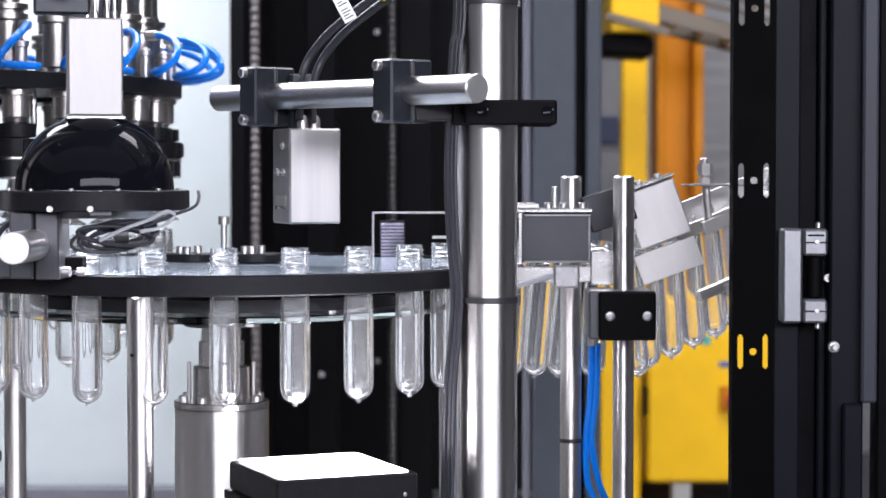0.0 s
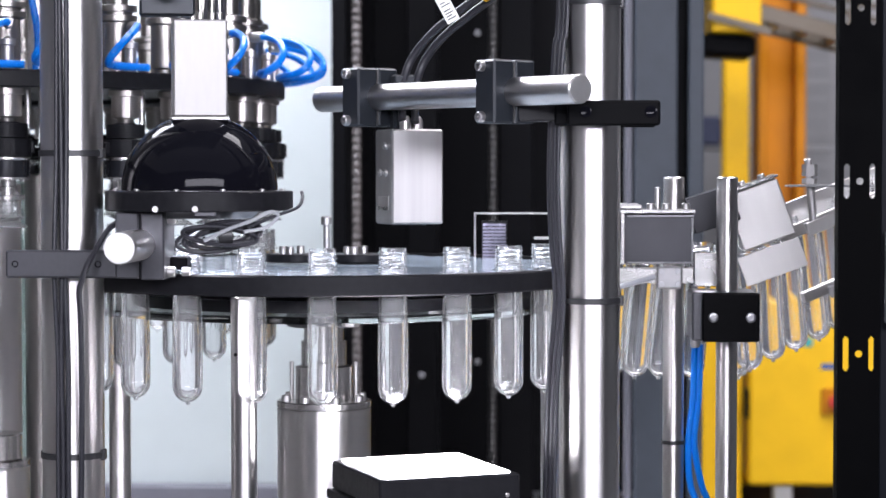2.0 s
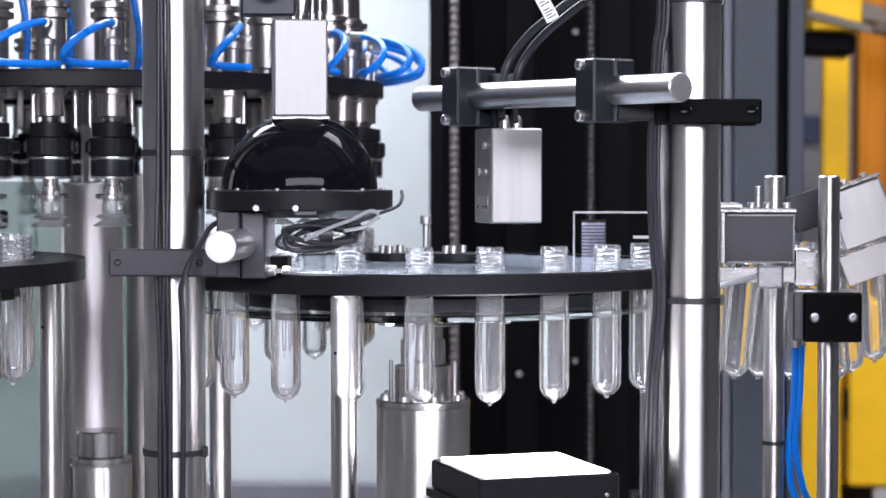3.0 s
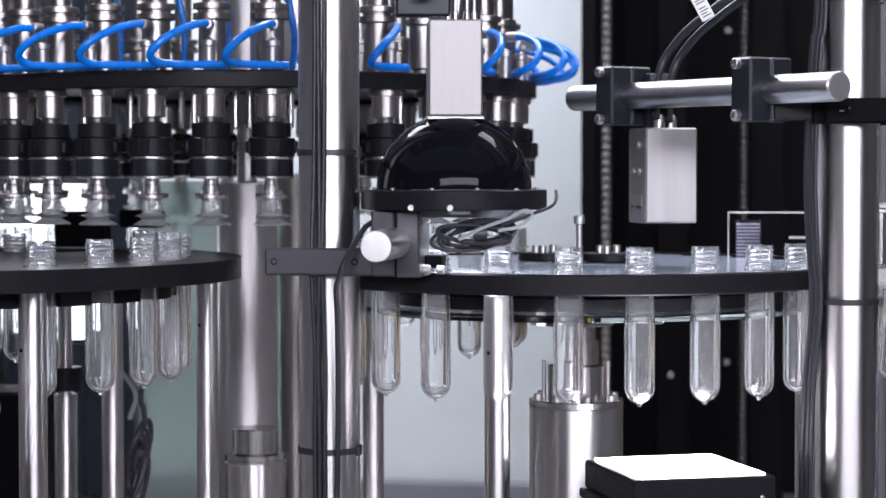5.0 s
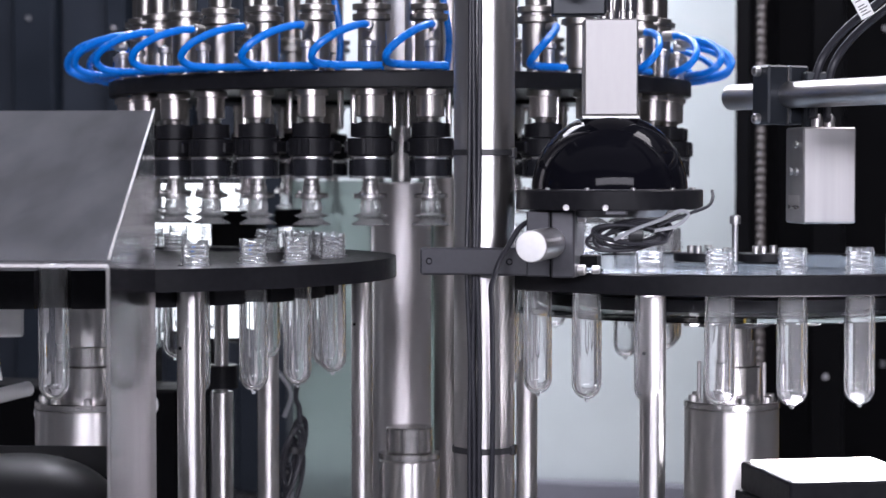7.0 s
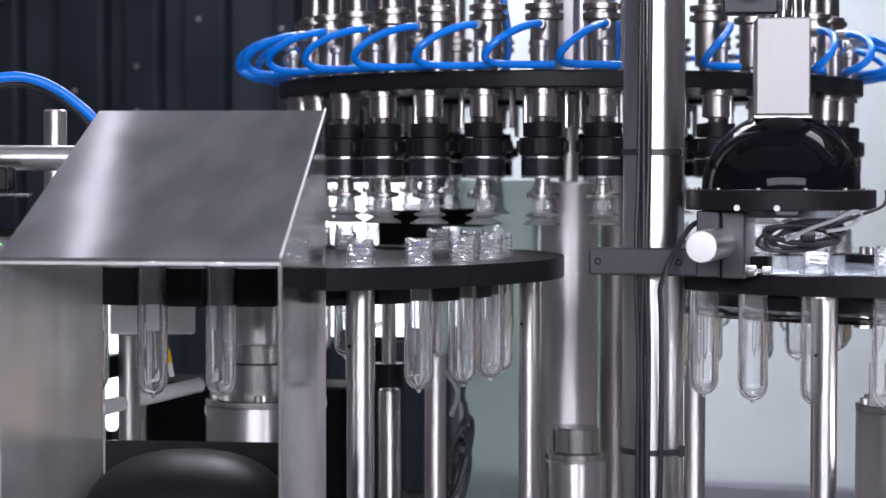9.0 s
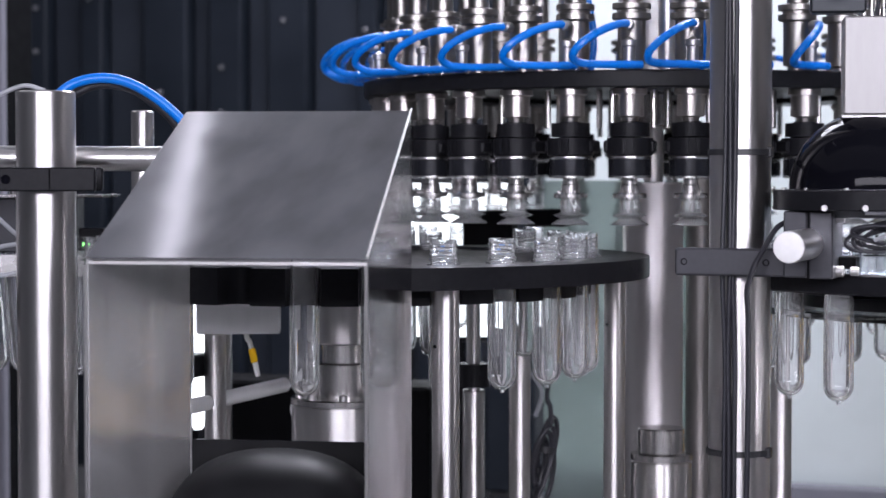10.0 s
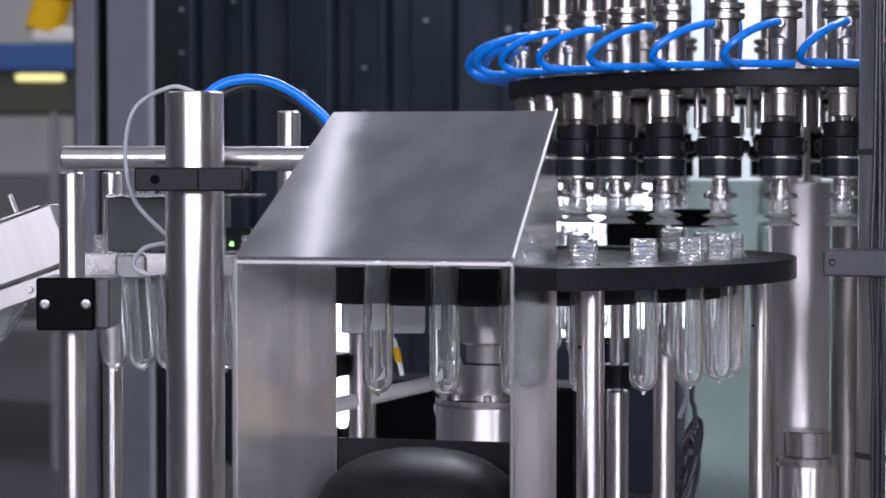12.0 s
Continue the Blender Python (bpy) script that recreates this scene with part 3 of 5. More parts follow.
for dx, dy, w in ((-0.0075, -0.0305, 0.0012), (-0.0025, -0.0318, -0.001), (0.0022, -0.0318, 0.0008)):
    cable("cable", [(-0.4447 + dx - w, 1.9211 + dy, 1.72), (-0.4447 + dx + w, 1.9211 + dy, 1.52), (-0.4447 + dx, 1.9211 + dy, 1.3195), (-0.4447 + dx - w, 1.9211 + dy - 0.003, 1.25), (-0.4447 + dx - w, 1.9211 + dy - 0.005, 1.20),
                    (-0.4447 + dx + w, 1.9211 + dy - 0.002, 1.12), (-0.4447 + dx, 1.9211 + dy, 1.0365), (-0.4447 + dx + w, 1.9211 + dy, 0.85), (-0.4447 + dx, 1.9211 + dy, 0.68)],
          0.0023, RUBBER, "black cable tied along the polished steel post")
cable("cable", CABLE_LOOP, 0.0026, RUBBER, "black cable looping from the clamp to the post")


def camera_arm():
    """The slanted cross rod with its two clamps on the right post."""
    a, b = Vector((-0.2382, 2.20, 1.3797)), Vector((0.0314, 1.88, 1.3774))
    d = (b - a).normalized()
    yaw = math.degrees(math.atan2(d.y, d.x)) + 90
    th = thing("cross_rod_arm", "slanted steel cross rod held by black split clamps", "instrument arm")
    part("rod", rod_between(a, b, 0.0136, 40), STEEL_ROD, th)
    for f, nm in ((0.21, "clamp"), (0.74, "clamp")):
        c = a.lerp(b, f)
        m = pose(c.x, c.y, c.z, 0, 0, yaw)
        cl = part("clamp", block(-0.025, -0.0008, -0.015, 0.015, -0.030, 0.030, 0.002), GREY_DARK, th, "black anodised split clamp", m)
        part("clamp_half", block(0.0008, 0.025, -0.015, 0.015, -0.030, 0.030, 0.002), GREY_DARK, cl)
        part("clamp_joint", block(-0.0008, 0.0008, -0.014, 0.014, -0.029, 0.029, 0), ALU, cl)
        for z in (-0.024, 0.024):
            part("bolt", moved(screw_head(0.0052, 0.006), pose(-0.0250, 0.003, z, 0, -90)), ALU, cl)
    part("rod_end", moved(lathe([(0, 0), (0.0128, 0), (0.0128, 0.0006), (0, 0.0008)], 32), between(b, b + d)), ALU_END, th)
    br = part("post_bracket", block(0.020, 0.107, 1.935, 1.947, 1.3456, 1.3691, 0.002), BLACK_PAINT, th, "black flat bracket with two holes")
    for x in (0.037, 0.098):
        part("hole", moved(lathe([(0.0, 0.0), (0.0052, 0.0), (0.0058, 0.0008), (0.0045, 0.0012), (0.0, -0.0002)], 18), pose(x, 1.9348, 1.3585, 90)), BLACK_GLOSS, br)
    part("post_collar", block(0.008, 0.026, 1.945, 2.014, 1.3456, 1.3691, 0.002), BLACK_PAINT, th)
    part("back_bracket", block(0.020, 0.107, 2.012, 2.022, 1.3456, 1.3691, 0.002), BLACK_PAINT, th)
    part("link", block(-0.045, 0.010, 1.955, 1.985, 1.350, 1.366, 0.002), BLACK_ANOD, th)


ALU_END = material("turned_aluminium", (0.70, 0.69, 0.68), 0.42, 1, 0.08, 150)
GREY_DARK = material("dark_anodised", (0.018, 0.021, 0.026), 0.36, 0.2, 0.15, 160, spec=0.3)
camera_arm()


def camera_box():
    th = thing("inspection_camera", "brushed aluminium box camera with screws, hanging from the rod", "camera", pose(-0.1395, 2.112, 1.2975, 0, 0, 22.6))
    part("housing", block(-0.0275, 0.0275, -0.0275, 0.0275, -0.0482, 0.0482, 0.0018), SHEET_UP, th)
    part("inset", block(-0.0279, -0.0274, -0.016, 0.018, -0.034, -0.020, 0), SHEET, th)
    for y, z in ((-0.008, 0.031), (-0.010, 0.004), (0.008, 0.004)):
        part("screw", moved(screw_head(0.0038, 0.003), pose(-0.0276, y, z, 0, -90)), ALU, th)
    part("gland", moved(lathe([(0, 0.048), (0.006, 0.048), (0.006, 0.058), (0.0035, 0.062), (0, 0.062)], 14), pose(-0.004, 0.0, 0)), STEEL, th)
    part("gland", moved(lathe([(0, 0.048), (0.006, 0.048), (0.006, 0.058), (0.0035, 0.062), (0, 0.062)], 14), pose(0.010, 0.004, 0)), STEEL, th)
    part("mount", block(-0.012, 0.012, 0.012, 0.026, 0.048, 0.105, 0.002), GREY_DARK, th)
    part("lens_ring", lathe([(0.008, -0.0484), (0.017, -0.0484), (0.017, -0.050), (0.008, -0.050)], 24, True), BLACK_ANOD, th)


camera_box()
c1 = [(-0.146, 2.104, 1.355), (-0.147, 2.12, 1.385), (-0.140, 2.13, 1.415), (-0.118, 2.12, 1.443), (-0.085, 2.10, 1.468), (-0.04, 2.08, 1.50), (0.02, 2.05, 1.56)]
cable("cable", c1, 0.0042, RUBBER, "black camera cable rising from the box")
cable("cable", [(p[0] + 0.013, p[1] + 0.004, p[2] - 0.002) for p in c1], 0.0042, RUBBER, "black camera cable rising from the box")
tag = thing("cable_label", "white cable label with dark printed lines", "label", pose(-0.101, 2.099, 1.470, 0, -28, 0))
part("card", block(-0.007, 0.007, -0.001, 0.001, -0.017, 0.017, 0.0005), WHITE_PLASTIC, tag)
for x0, x1, z in ((-0.0045, 0.005, -0.0135), (-0.0045, 0.002, -0.0105), (-0.0045, 0.0045, -0.0075), (-0.0045, 0.003, -0.0045), (-0.0045, 0.005, 0.001), (-0.0045, 0.001, 0.004)):
    part("print", block(x0, x1, -0.0014, -0.0011, z, z + 0.0011, 0), NYLON, tag)
solid("cable_sleeve", rod_between((-0.063, 2.085, 1.477), (-0.050, 2.079, 1.486), 0.0052, 14), YELLOW, "yellow cable marker sleeve", "cable marker")


def dome_light():
    th = thing("dome_light", "glossy black dome light with a silver housing above", "dome light", pose(-0.3251, 1.9272, 0, 0, 0, 12.5))
    prof = [(0.0735, 1.285)] + [(0.0735 * math.cos(radians(a)), 1.285 + 0.0715 * math.sin(radians(a))) for a in np.linspace(4, 84, 22)] + [(0, 1.3565)]
    part("dome", lathe([(0, 1.285)] + prof, 72), BLACK_GLOSS, th, "glossy black dome")
    part("plate", lathe([(0.045, 1.2660), (0.0868, 1.2660), (0.0878, 1.267), (0.0878, 1.2835), (0.0868, 1.2845), (0.045, 1.2845)], 80, True), BLACK_ANOD, th, "black mounting ring")
    part("light_ring", lathe([(0.038, 1.2590), (0.050, 1.2590), (0.056, 1.2655), (0.038, 1.2655)], 48, True), ALU_CAST, th, "grey diffuser ring")
    part("lamp_face", lathe([(0, 1.2760), (0.044, 1.2760), (0.044, 1.2780), (0, 1.2780)], 40), GLOW_DOME, th, "glowing white lamp face")
    for k in range(12):
        q = ring_place((0, 0), 0.0805, k * 30 + 12)
        part("screw", moved(screw_head(0.0022, 0.002), pose(q[0], q[1], 1.2845)), ALU, th)
    housing = part("housing", block(-0.0250, 0.0250, -0.0250, 0.0250, 1.3535, 1.4435, 0.0015), ALU_BRIGHT, th, "satin silver housing")
    part("housing_base", block(-0.027, 0.027, -0.027, 0.027, 1.3500, 1.3535, 0.0008), ALU, housing)
    for x in (-0.006, 0.001, 0.012, 0.019):
        part("connector", moved(lathe([(0, 1.4435), (0.0028, 1.4435), (0.0028, 1.451), (0.0018, 1.452), (0.0018, 1.475), (0, 1.475)], 10), pose(x, -0.004, 0)), STEEL, housing)
    for x in (0.006, 0.016, 0.022):
        part("wire", tube([(x, 0.002, 1.4435), (x + 0.002, 0.002, 1.465), (x + 0.006, 0.004, 1.50), (x + 0.002, 0.01, 1.56)], 0.0022, 8, 5), RUBBER, housing)
    part("top_clamp", block(-0.055, -0.004, -0.012, 0.016, 1.4475, 1.475, 0.002), GREY_DARK, th, "black clamp above the housing")
    part("top_rod", moved(rod(0.0125, -0.01, 0.14, 24), pose(-0.030, -0.03, 1.475, -90)), STEEL_ROD, th)
    part("stub", block(-0.010, 0.010, -0.092, -0.070, 1.262, 1.2662, 0.001), GREY_ANOD, th)
    for x, y in ((-0.044, -0.066), (-0.009, -0.078)):
        part("bolt", moved(screw_head(0.0030, 0.004), pose(x, y - 0.010, 1.2685, 90)), ALU, th)
    return th


ALU_BRIGHT = material("bright_satin_aluminium", (0.33, 0.32, 0.315), 0.5, 0.8, 0.10, 150, (1, 1, 0.2))
dome_light()


def dome_clamp():
    """The flat bar on the middle post, the split block and the short rod that hold the dome."""
    th = thing("dome_bracket", "grey clamp with short steel rod on a flat bar", "bracket", pose(-0.4447, 1.8838, 0))
    bar = part("flat_bar", block(-0.0515, 0.070, -0.010, 0.002, 1.2045, 1.2303, 0.002), GREY_ANOD, th, "grey anodised flat bar")
    for x in (-0.0425, 0.0345):
        part("hole", moved(lathe([(0.0, -0.001), (0.0028, -0.001), (0.0032, 0.0004), (0, -0.0012)], 14), pose(x, -0.0101, 1.2175, 90)), BLACK_GLOSS, bar)
    part("clamp", block(0.0515, 0.0733, -0.016, 0.040, 1.2045, 1.2655, 0.0015), GREY_ANOD, th)
    part("clamp_half", block(0.0749, 0.0966, -0.016, 0.040, 1.2035, 1.2655, 0.0015), GREY_ANOD, th)
    part("clamp_joint", block(0.0732, 0.0750, -0.0145, 0.038, 1.205, 1.264, 0), BLACK_MATT, th)
    r = part("rod", moved(rod(0.0142, -0.030, 0.116, 40), pose(0.0741, 0.010, 1.2355, 90)), STEEL_ROD, th, "short steel rod")
    part("rod_end", moved(lathe([(0, 0.116), (0.0135, 0.116), (0.0135, 0.1166), (0, 0.1168)], 32), pose(0.0741, 0.010, 1.2355, 90)), ALU_END, r)
    for z in (1.2100, 1.2590):
        part("bolt", moved(screw_head(0.0050, 0.007), pose(0.0967, 0.004, z, 0, 90)), ALU, th)
    part("foot", block(0.0968, 0.113, 0.012, 0.036, 1.2115, 1.2235, 0.001), BLACK_MATT, th)
    part("foot_screw", moved(screw_head(0.004, 0.007), pose(0.111, -0.002, 1.2105, 0, 90)), ALU, th)


dome_clamp()
# looped cable bundle below the dome
rnd = random.Random(4)
bundle = thing("cable_bundle", "looped black cable bundle with a grey lead under the dome", "cable bundle", pose(-0.292, 1.872, 1.2475, 0, 0, 12.5))
for k in range(7):
    w = rnd.uniform(0.028, 0.040)
    h = rnd.uniform(0.006, 0.014)
    y = rnd.uniform(-0.010, 0.012)
    tilt = rnd.uniform(-8, 14)
    x0 = rnd.uniform(-0.008, 0.004)
    pts = [(x0 + w * math.cos(a), y + 0.004 * math.sin(2 * a), h * math.sin(a)) for a in np.linspace(0, 2 * math.pi * 1.02, 13)]
    part("loop", moved(tube(pts, 0.0019, 8, 5), pose(0, 0, -0.004, 0, -tilt, 0)), RUBBER, bundle)
part("lead", tube([(-0.02, -0.008, -0.008), (0.0, -0.012, 0.002), (0.022, -0.010, 0.010), (0.040, -0.006, 0.018), (0.048, 0.0, 0.014), (0.036, -0.004, 0.004), (0.016, -0.010, 0.0)], 0.0017, 8, 6), GREY_HOSE, bundle, "grey lead")
part("lead", tube([(0.02, 0.0, 0.004), (0.045, 0.0, 0.014), (0.066, 0.004, 0.022), (0.0715, 0.012, 0.030), (0.072, 0.02, 0.036)], 0.0016, 8, 6), RUBBER, bundle)
part("wrap", lathe([(0.008, -0.006), (0.0095, -0.006), (0.0095, 0.006), (0.008, 0.006)], 16, True), NYLON, bundle, "", pose(0.0, 0, -0.003, 0, 90))


def flat_light():
    th = thing("flat_light", "glowing white square backlight in a black frame", "backlight", pose(-0.1128, 1.9123, 0, 0, 0, 23.4))
    part("frame", block(-0.068, 0.068, -0.070, 0.070, 1.001, 1.0275, 0.002), BLACK_ANOD, th)
    part("panel", block(-0.0595, 0.0595, -0.066, 0.066, 1.0277, 1.0294, 0.0005), GLOW, th, "glowing white diffuser")
    part("flange", block(-0.072, 0.072, -0.074, 0.074, 0.992, 1.0005, 0.001), BLACK_ANOD, th)
    part("heatsink", block(-0.066, 0.066, -0.068, 0.068, 0.960, 0.9915, 0.002), BLACK_ANOD, th)
    for k in range(9):
        part("fin", block(-0.066, 0.066, -0.071, -0.0685, 0.962 + 0.003 * k, 0.9635 + 0.003 * k, 0), BLACK_ANOD, th)
    for x in (-0.055, 0.055):
        part("screw", moved(screw_head(0.002, 0.001), pose(x, -0.0701, 1.008, 90)), ALU, th)
    part("stand", block(-0.02, 0.02, -0.02, 0.02, TABLE, 0.9598, 0.002), BLACK_ANOD, th)


flat_light()


def reflector_bracket():
    th = thing("reflector_bracket", "thin bent steel bracket with an iridescent reflector card", "bracket")
    part("post", block(-0.0805, -0.0785, 2.345, 2.352, 1.1785, 1.2566, 0.0005), ALU, th)
    part("bar", block(-0.0785, 0.020, 2.345, 2.352, 1.2546, 1.2566, 0.0005), ALU, th)
    part("foot", block(-0.0845, -0.030, 2.325, 2.356, 1.1762, 1.1784, 0.0005), ALU, th)
    card = part("card", block(-0.0715, -0.0425, 2.329, 2.332, 1.1790, 1.2474, 0.0006), BLACK_ANOD, th, "reflector card")
    for k in range(13):
        part("strip", block(-0.0700, -0.0440, 2.3275, 2.3288, 1.196 + 0.0038 * k, 1.1986 + 0.0038 * k, 0), IRID, card)
    # White sliver that paints a lit edge; the bracket has no such part.
    part("painted_lit_edge", block(-0.012, 0.010, 2.349, 2.351, 1.226, 1.229, 0), WHITE_PLASTIC, th)


IRID = material("iridescent_film", (0.27, 0.26, 0.34), 0.25, 0.4, 0.5, 90, (1, 1, 0.4))
reflector_bracket()


# ---- infeed on the right ----
def infeed():
    box = thing("infeed_gate", "stainless infeed gate box with bolts on its lid", "infeed gate")
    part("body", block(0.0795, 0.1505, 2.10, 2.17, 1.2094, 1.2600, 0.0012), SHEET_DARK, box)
    part("rim", block(0.0770, 0.0800, 2.097, 2.099, 1.2094, 1.2600, 0), SHEET, box)
    for x0, x1, z0, z1 in ((0.0830, 0.1505, 1.2565, 1.2590), (0.0830, 0.1505, 1.2094, 1.2112), (0.1478, 0.1500, 1.2118, 1.2560)):
        part("fold", block(x0, x1, 2.0975, 2.0995, z0, z1, 0.0003), SHEET_DULL_DARK, box)
    part("lid", block(0.060, 0.1515, 2.095, 2.19, 1.2605, 1.2640, 0.0005), SHEET, box)
    part("lid_bar", block(0.060, 0.098, 2.10, 2.13, 1.2645, 1.2690, 0.001), ALU, box)
    for x, y in ((0.068, 2.11), (0.080, 2.112), (0.090, 2.112), (0.108, 2.12), (0.123, 2.11), (0.143, 2.112)):
        part("bolt", moved(screw_head(0.0042, 0.006), pose(x, y, 1.2645)), ALU, box)
    part("stud", moved(rod(0.003, 1.2645, 1.287, 10), pose(0.115, 2.125, 0)), ALU, box)
    part("lower_rail", block(0.058, 0.150, 2.085, 2.092, 1.1900, 1.2060, 0.001), SHEET, box)
    hinge = part("hinge_plate", block(0.1118, 0.1378, 2.078, 2.0845, 1.1846, 1.2074, 0.002), ALU_PLATE, box, "small cast hinge plate")
    for x in (0.1165, 0.1332):
        for z in (1.1895, 1.2025):
            part("screw", moved(screw_head(0.0030, 0.002), pose(x, 2.0779, z, 90)), BOLT, hinge)
    part("lever", tube([(0.110, 2.082, 1.197), (0.095, 2.075, 1.193), (0.080, 2.072, 1.189), (0.070, 2.072, 1.185)], 0.0028, 8, 5), GREY_HOSE, box)
    part("side_guide", block(0.152, 0.176, 2.12, 2.125, 1.185, 1.220, 0.001), SHEET, box)
    part("cover", moved(block(-0.02, 0.03, -0.01, 0.04, -0.02, 0.018, 0.001), pose(0.172, 2.20, 1.262, 0, -18, 0)), SHEET_DARK, box)
    stand = thing("infeed_stand", "polished steel stand rod with a black clamp block", "stand")
    part("rod", moved(rod(0.0108, TABLE, 1.2975, 32), pose(0.184, 2.10, 0)), STEEL, stand)
    clamp = part("clamp", block(0.146, 0.2117, 2.062, 2.135, 1.1338, 1.1823, 0.002), GREY_ANOD, stand)
    part("clamp_plate", block(0.1555, 0.2125, 2.052, 2.061, 1.1335, 1.1826, 0.002), BLACK_PAINT, clamp, "black clamp plate")
    for x in (0.1665, 0.2035):
        part("bolt", moved(screw_head(0.0050, 0.003), pose(x, 2.0519, 1.1580, 90)), BOLT, clamp)
    back = thing("infeed_stand", "thin polished steel stand rod behind the gate", "stand")
    part("rod", moved(rod(0.0112, TABLE, 1.2974, 28), pose(0.1367, 2.20, 0)), STEEL, back)
    part("cable_tie", moved(lathe([(0.0112, 1.013), (0.0128, 1.013), (0.0128, 1.017), (0.0112, 1.017)], 24, True), pose(0.1367, 2.20, 0)), NYLON, back)
    for dx, k in ((0, 0), (0.006, 1)):
        solid("air_hose", tube([(0.160 + dx, 2.21, 1.118), (0.158 + dx, 2.206, 1.06), (0.153 + dx, 2.20, 1.015), (0.155 + dx * 2, 2.20, 0.97), (0.166 + dx * 2, 2.20, 0.93), (0.172 + dx * 2, 2.20, 0.80)], 0.0036, 10, 8), BLUE_HOSE,
              "blue air hose tied to the stand rod", "hose", group="infeed hoses")
    solid("hose_fitting", moved(lathe([(0, 1.115), (0.005, 1.115), (0.006, 1.118), (0.006, 1.134), (0, 1.134)], 12), pose(0.161, 2.21, 0)), ALU, "small steel hose end fitting", "fitting")
    chute = thing("infeed_chute", "bright stainless infeed chute sloping up, open rails below", "chute", pose(0.203, 2.20, 1.247, 0, -20, 0))
    part("cover", block(-0.002, 0.056, -0.002, 0.045, -0.030, 0.032, 0.0015), CHUTE_STEEL, chute)
    part("lower_cover", block(-0.012, 0.056, -0.004, -0.002, -0.066, -0.034, 0.001), CHUTE_STEEL, chute)
    part("lid", block(-0.016, 0.058, -0.004, 0.05, 0.033, 0.036, 0.0008), SHEET, chute)
    for x in (0.0, 0.02, 0.042):
        part("bolt", moved(screw_head(0.0042, 0.005), pose(x, 0.012, 0.0362)), ALU, chute)
    swing = pose(0.062, 0, 0, 0, 0, 31)
    for y in (-0.004, 0.045):
        part("rail", block(0.004, 0.62, y - 0.002, y + 0.002, -0.038, -0.024, 0.0006), CHUTE_STEEL, chute, "", swing)
        part("guard_rail", block(0.004, 0.62, y - 0.003, y + 0.003, -0.108, -0.095, 0.002), ALU, chute, "", swing)
    part("back_plate", block(-0.01, 0.62, 0.060, 0.062, -0.030, 0.000, 0.0006), CHUTE_STEEL, chute, "", swing)
    hang = thing("chute_hanger", "upright threaded stud and nuts through a thin plate", "hanger")
    part("stud", rod_between((0.2885, 2.232, 1.240), (0.2815, 2.232, 1.317), 0.0043, 12), ALU, hang)
    for z in (1.2925, 1.301, 1.3075):
        part("nut", moved(lathe([(0, 0), (0.0085, 0), (0.0085, 0.006), (0, 0.006)], 6), pose(0.2835, 2.232, z - 0.003)), ALU, hang)
    part("plate", block(0.259, 0.40, 2.215, 2.25, 1.2865, 1.2888, 0.0005), GREY_PAINT, hang)



SHEET_DULL_DARK = material("folded_sheet_edge", (0.16, 0.16, 0.165), 0.40, 0.8, 0.2, 40)
CHUTE_STEEL = material("bright_chute_sheet", (0.56, 0.545, 0.53), 0.42, 0.8, 0.14, 40, (1, 1, 0.2), 0.03)
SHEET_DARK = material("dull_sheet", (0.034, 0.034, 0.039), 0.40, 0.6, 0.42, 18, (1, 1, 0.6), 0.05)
infeed()


# ---- door frame beside the camera ----
def slotted_strip():
    """A black punched strip: webs between pairs of long slots and a round hole."""
    th = thing("slotted_strip", "black painted steel strip punched with slots", "strip", pose(0.2708, 1.80, 0))
    w, t = 0.0182, 0.002
    groups = [1.0025 + 0.1495 * (k - 1) for k in range(-2, 8)]
    segs = []
    z = 0.02
    for g in groups:
        lo, hi = g + 0.127, g + 0.157
        segs.append((z, lo))
        z = hi
        m = (lo + hi) / 2
        bm = join(block(-w, -0.0135, -t, 0, lo, hi, 0), block(-0.0085, -0.0034, -t, 0, lo, hi, 0), block(0.0034, 0.0085, -t, 0, lo, hi, 0), block(0.0135, w, -t, 0, lo, hi, 0),
                  block(-0.0034, 0.0034, -t, 0, lo, m - 0.0034, 0), block(-0.0034, 0.0034, -t, 0, m + 0.0034, hi, 0))
        part("web", bm, BLACK_STRIP, th)
        part("hole_rim", moved(lathe([(0.0031, 0), (0.0047, 0), (0.0047, 0.0003), (0.0031, 0.0003)], 20, True), pose(0, -t, m, 90)), BLACK_STRIP, th)
        for x in (-0.011, 0.011):
            for q, e in ((lo, 1), (hi, -1)):
                part("slot_end", join(*(moved(block(-0.0006, 0.0006, -t - 0.0002, 0, 0, 0.0016, 0), pose(x + k * 0.0019, 0, q - (0.0016 if e < 0 else 0))) for k in (-1, 1))), BLACK_STRIP, th)
    segs.append((z, 2.6))
    for a, b in segs:
        part("plate", block(-w, w, -t, 0, a, b, 0), BLACK_STRIP, th)
    part("fold", block(-w, -w + 0.002, 0.0005, 0.02, 0.02, 2.6, 0), BLACK_STRIP, th)


BLACK_STRIP = material("black_strip_paint", (0.0014, 0.0014, 0.0017), 0.5, 0, 0.3, 50, spec=0.015)
slotted_strip()


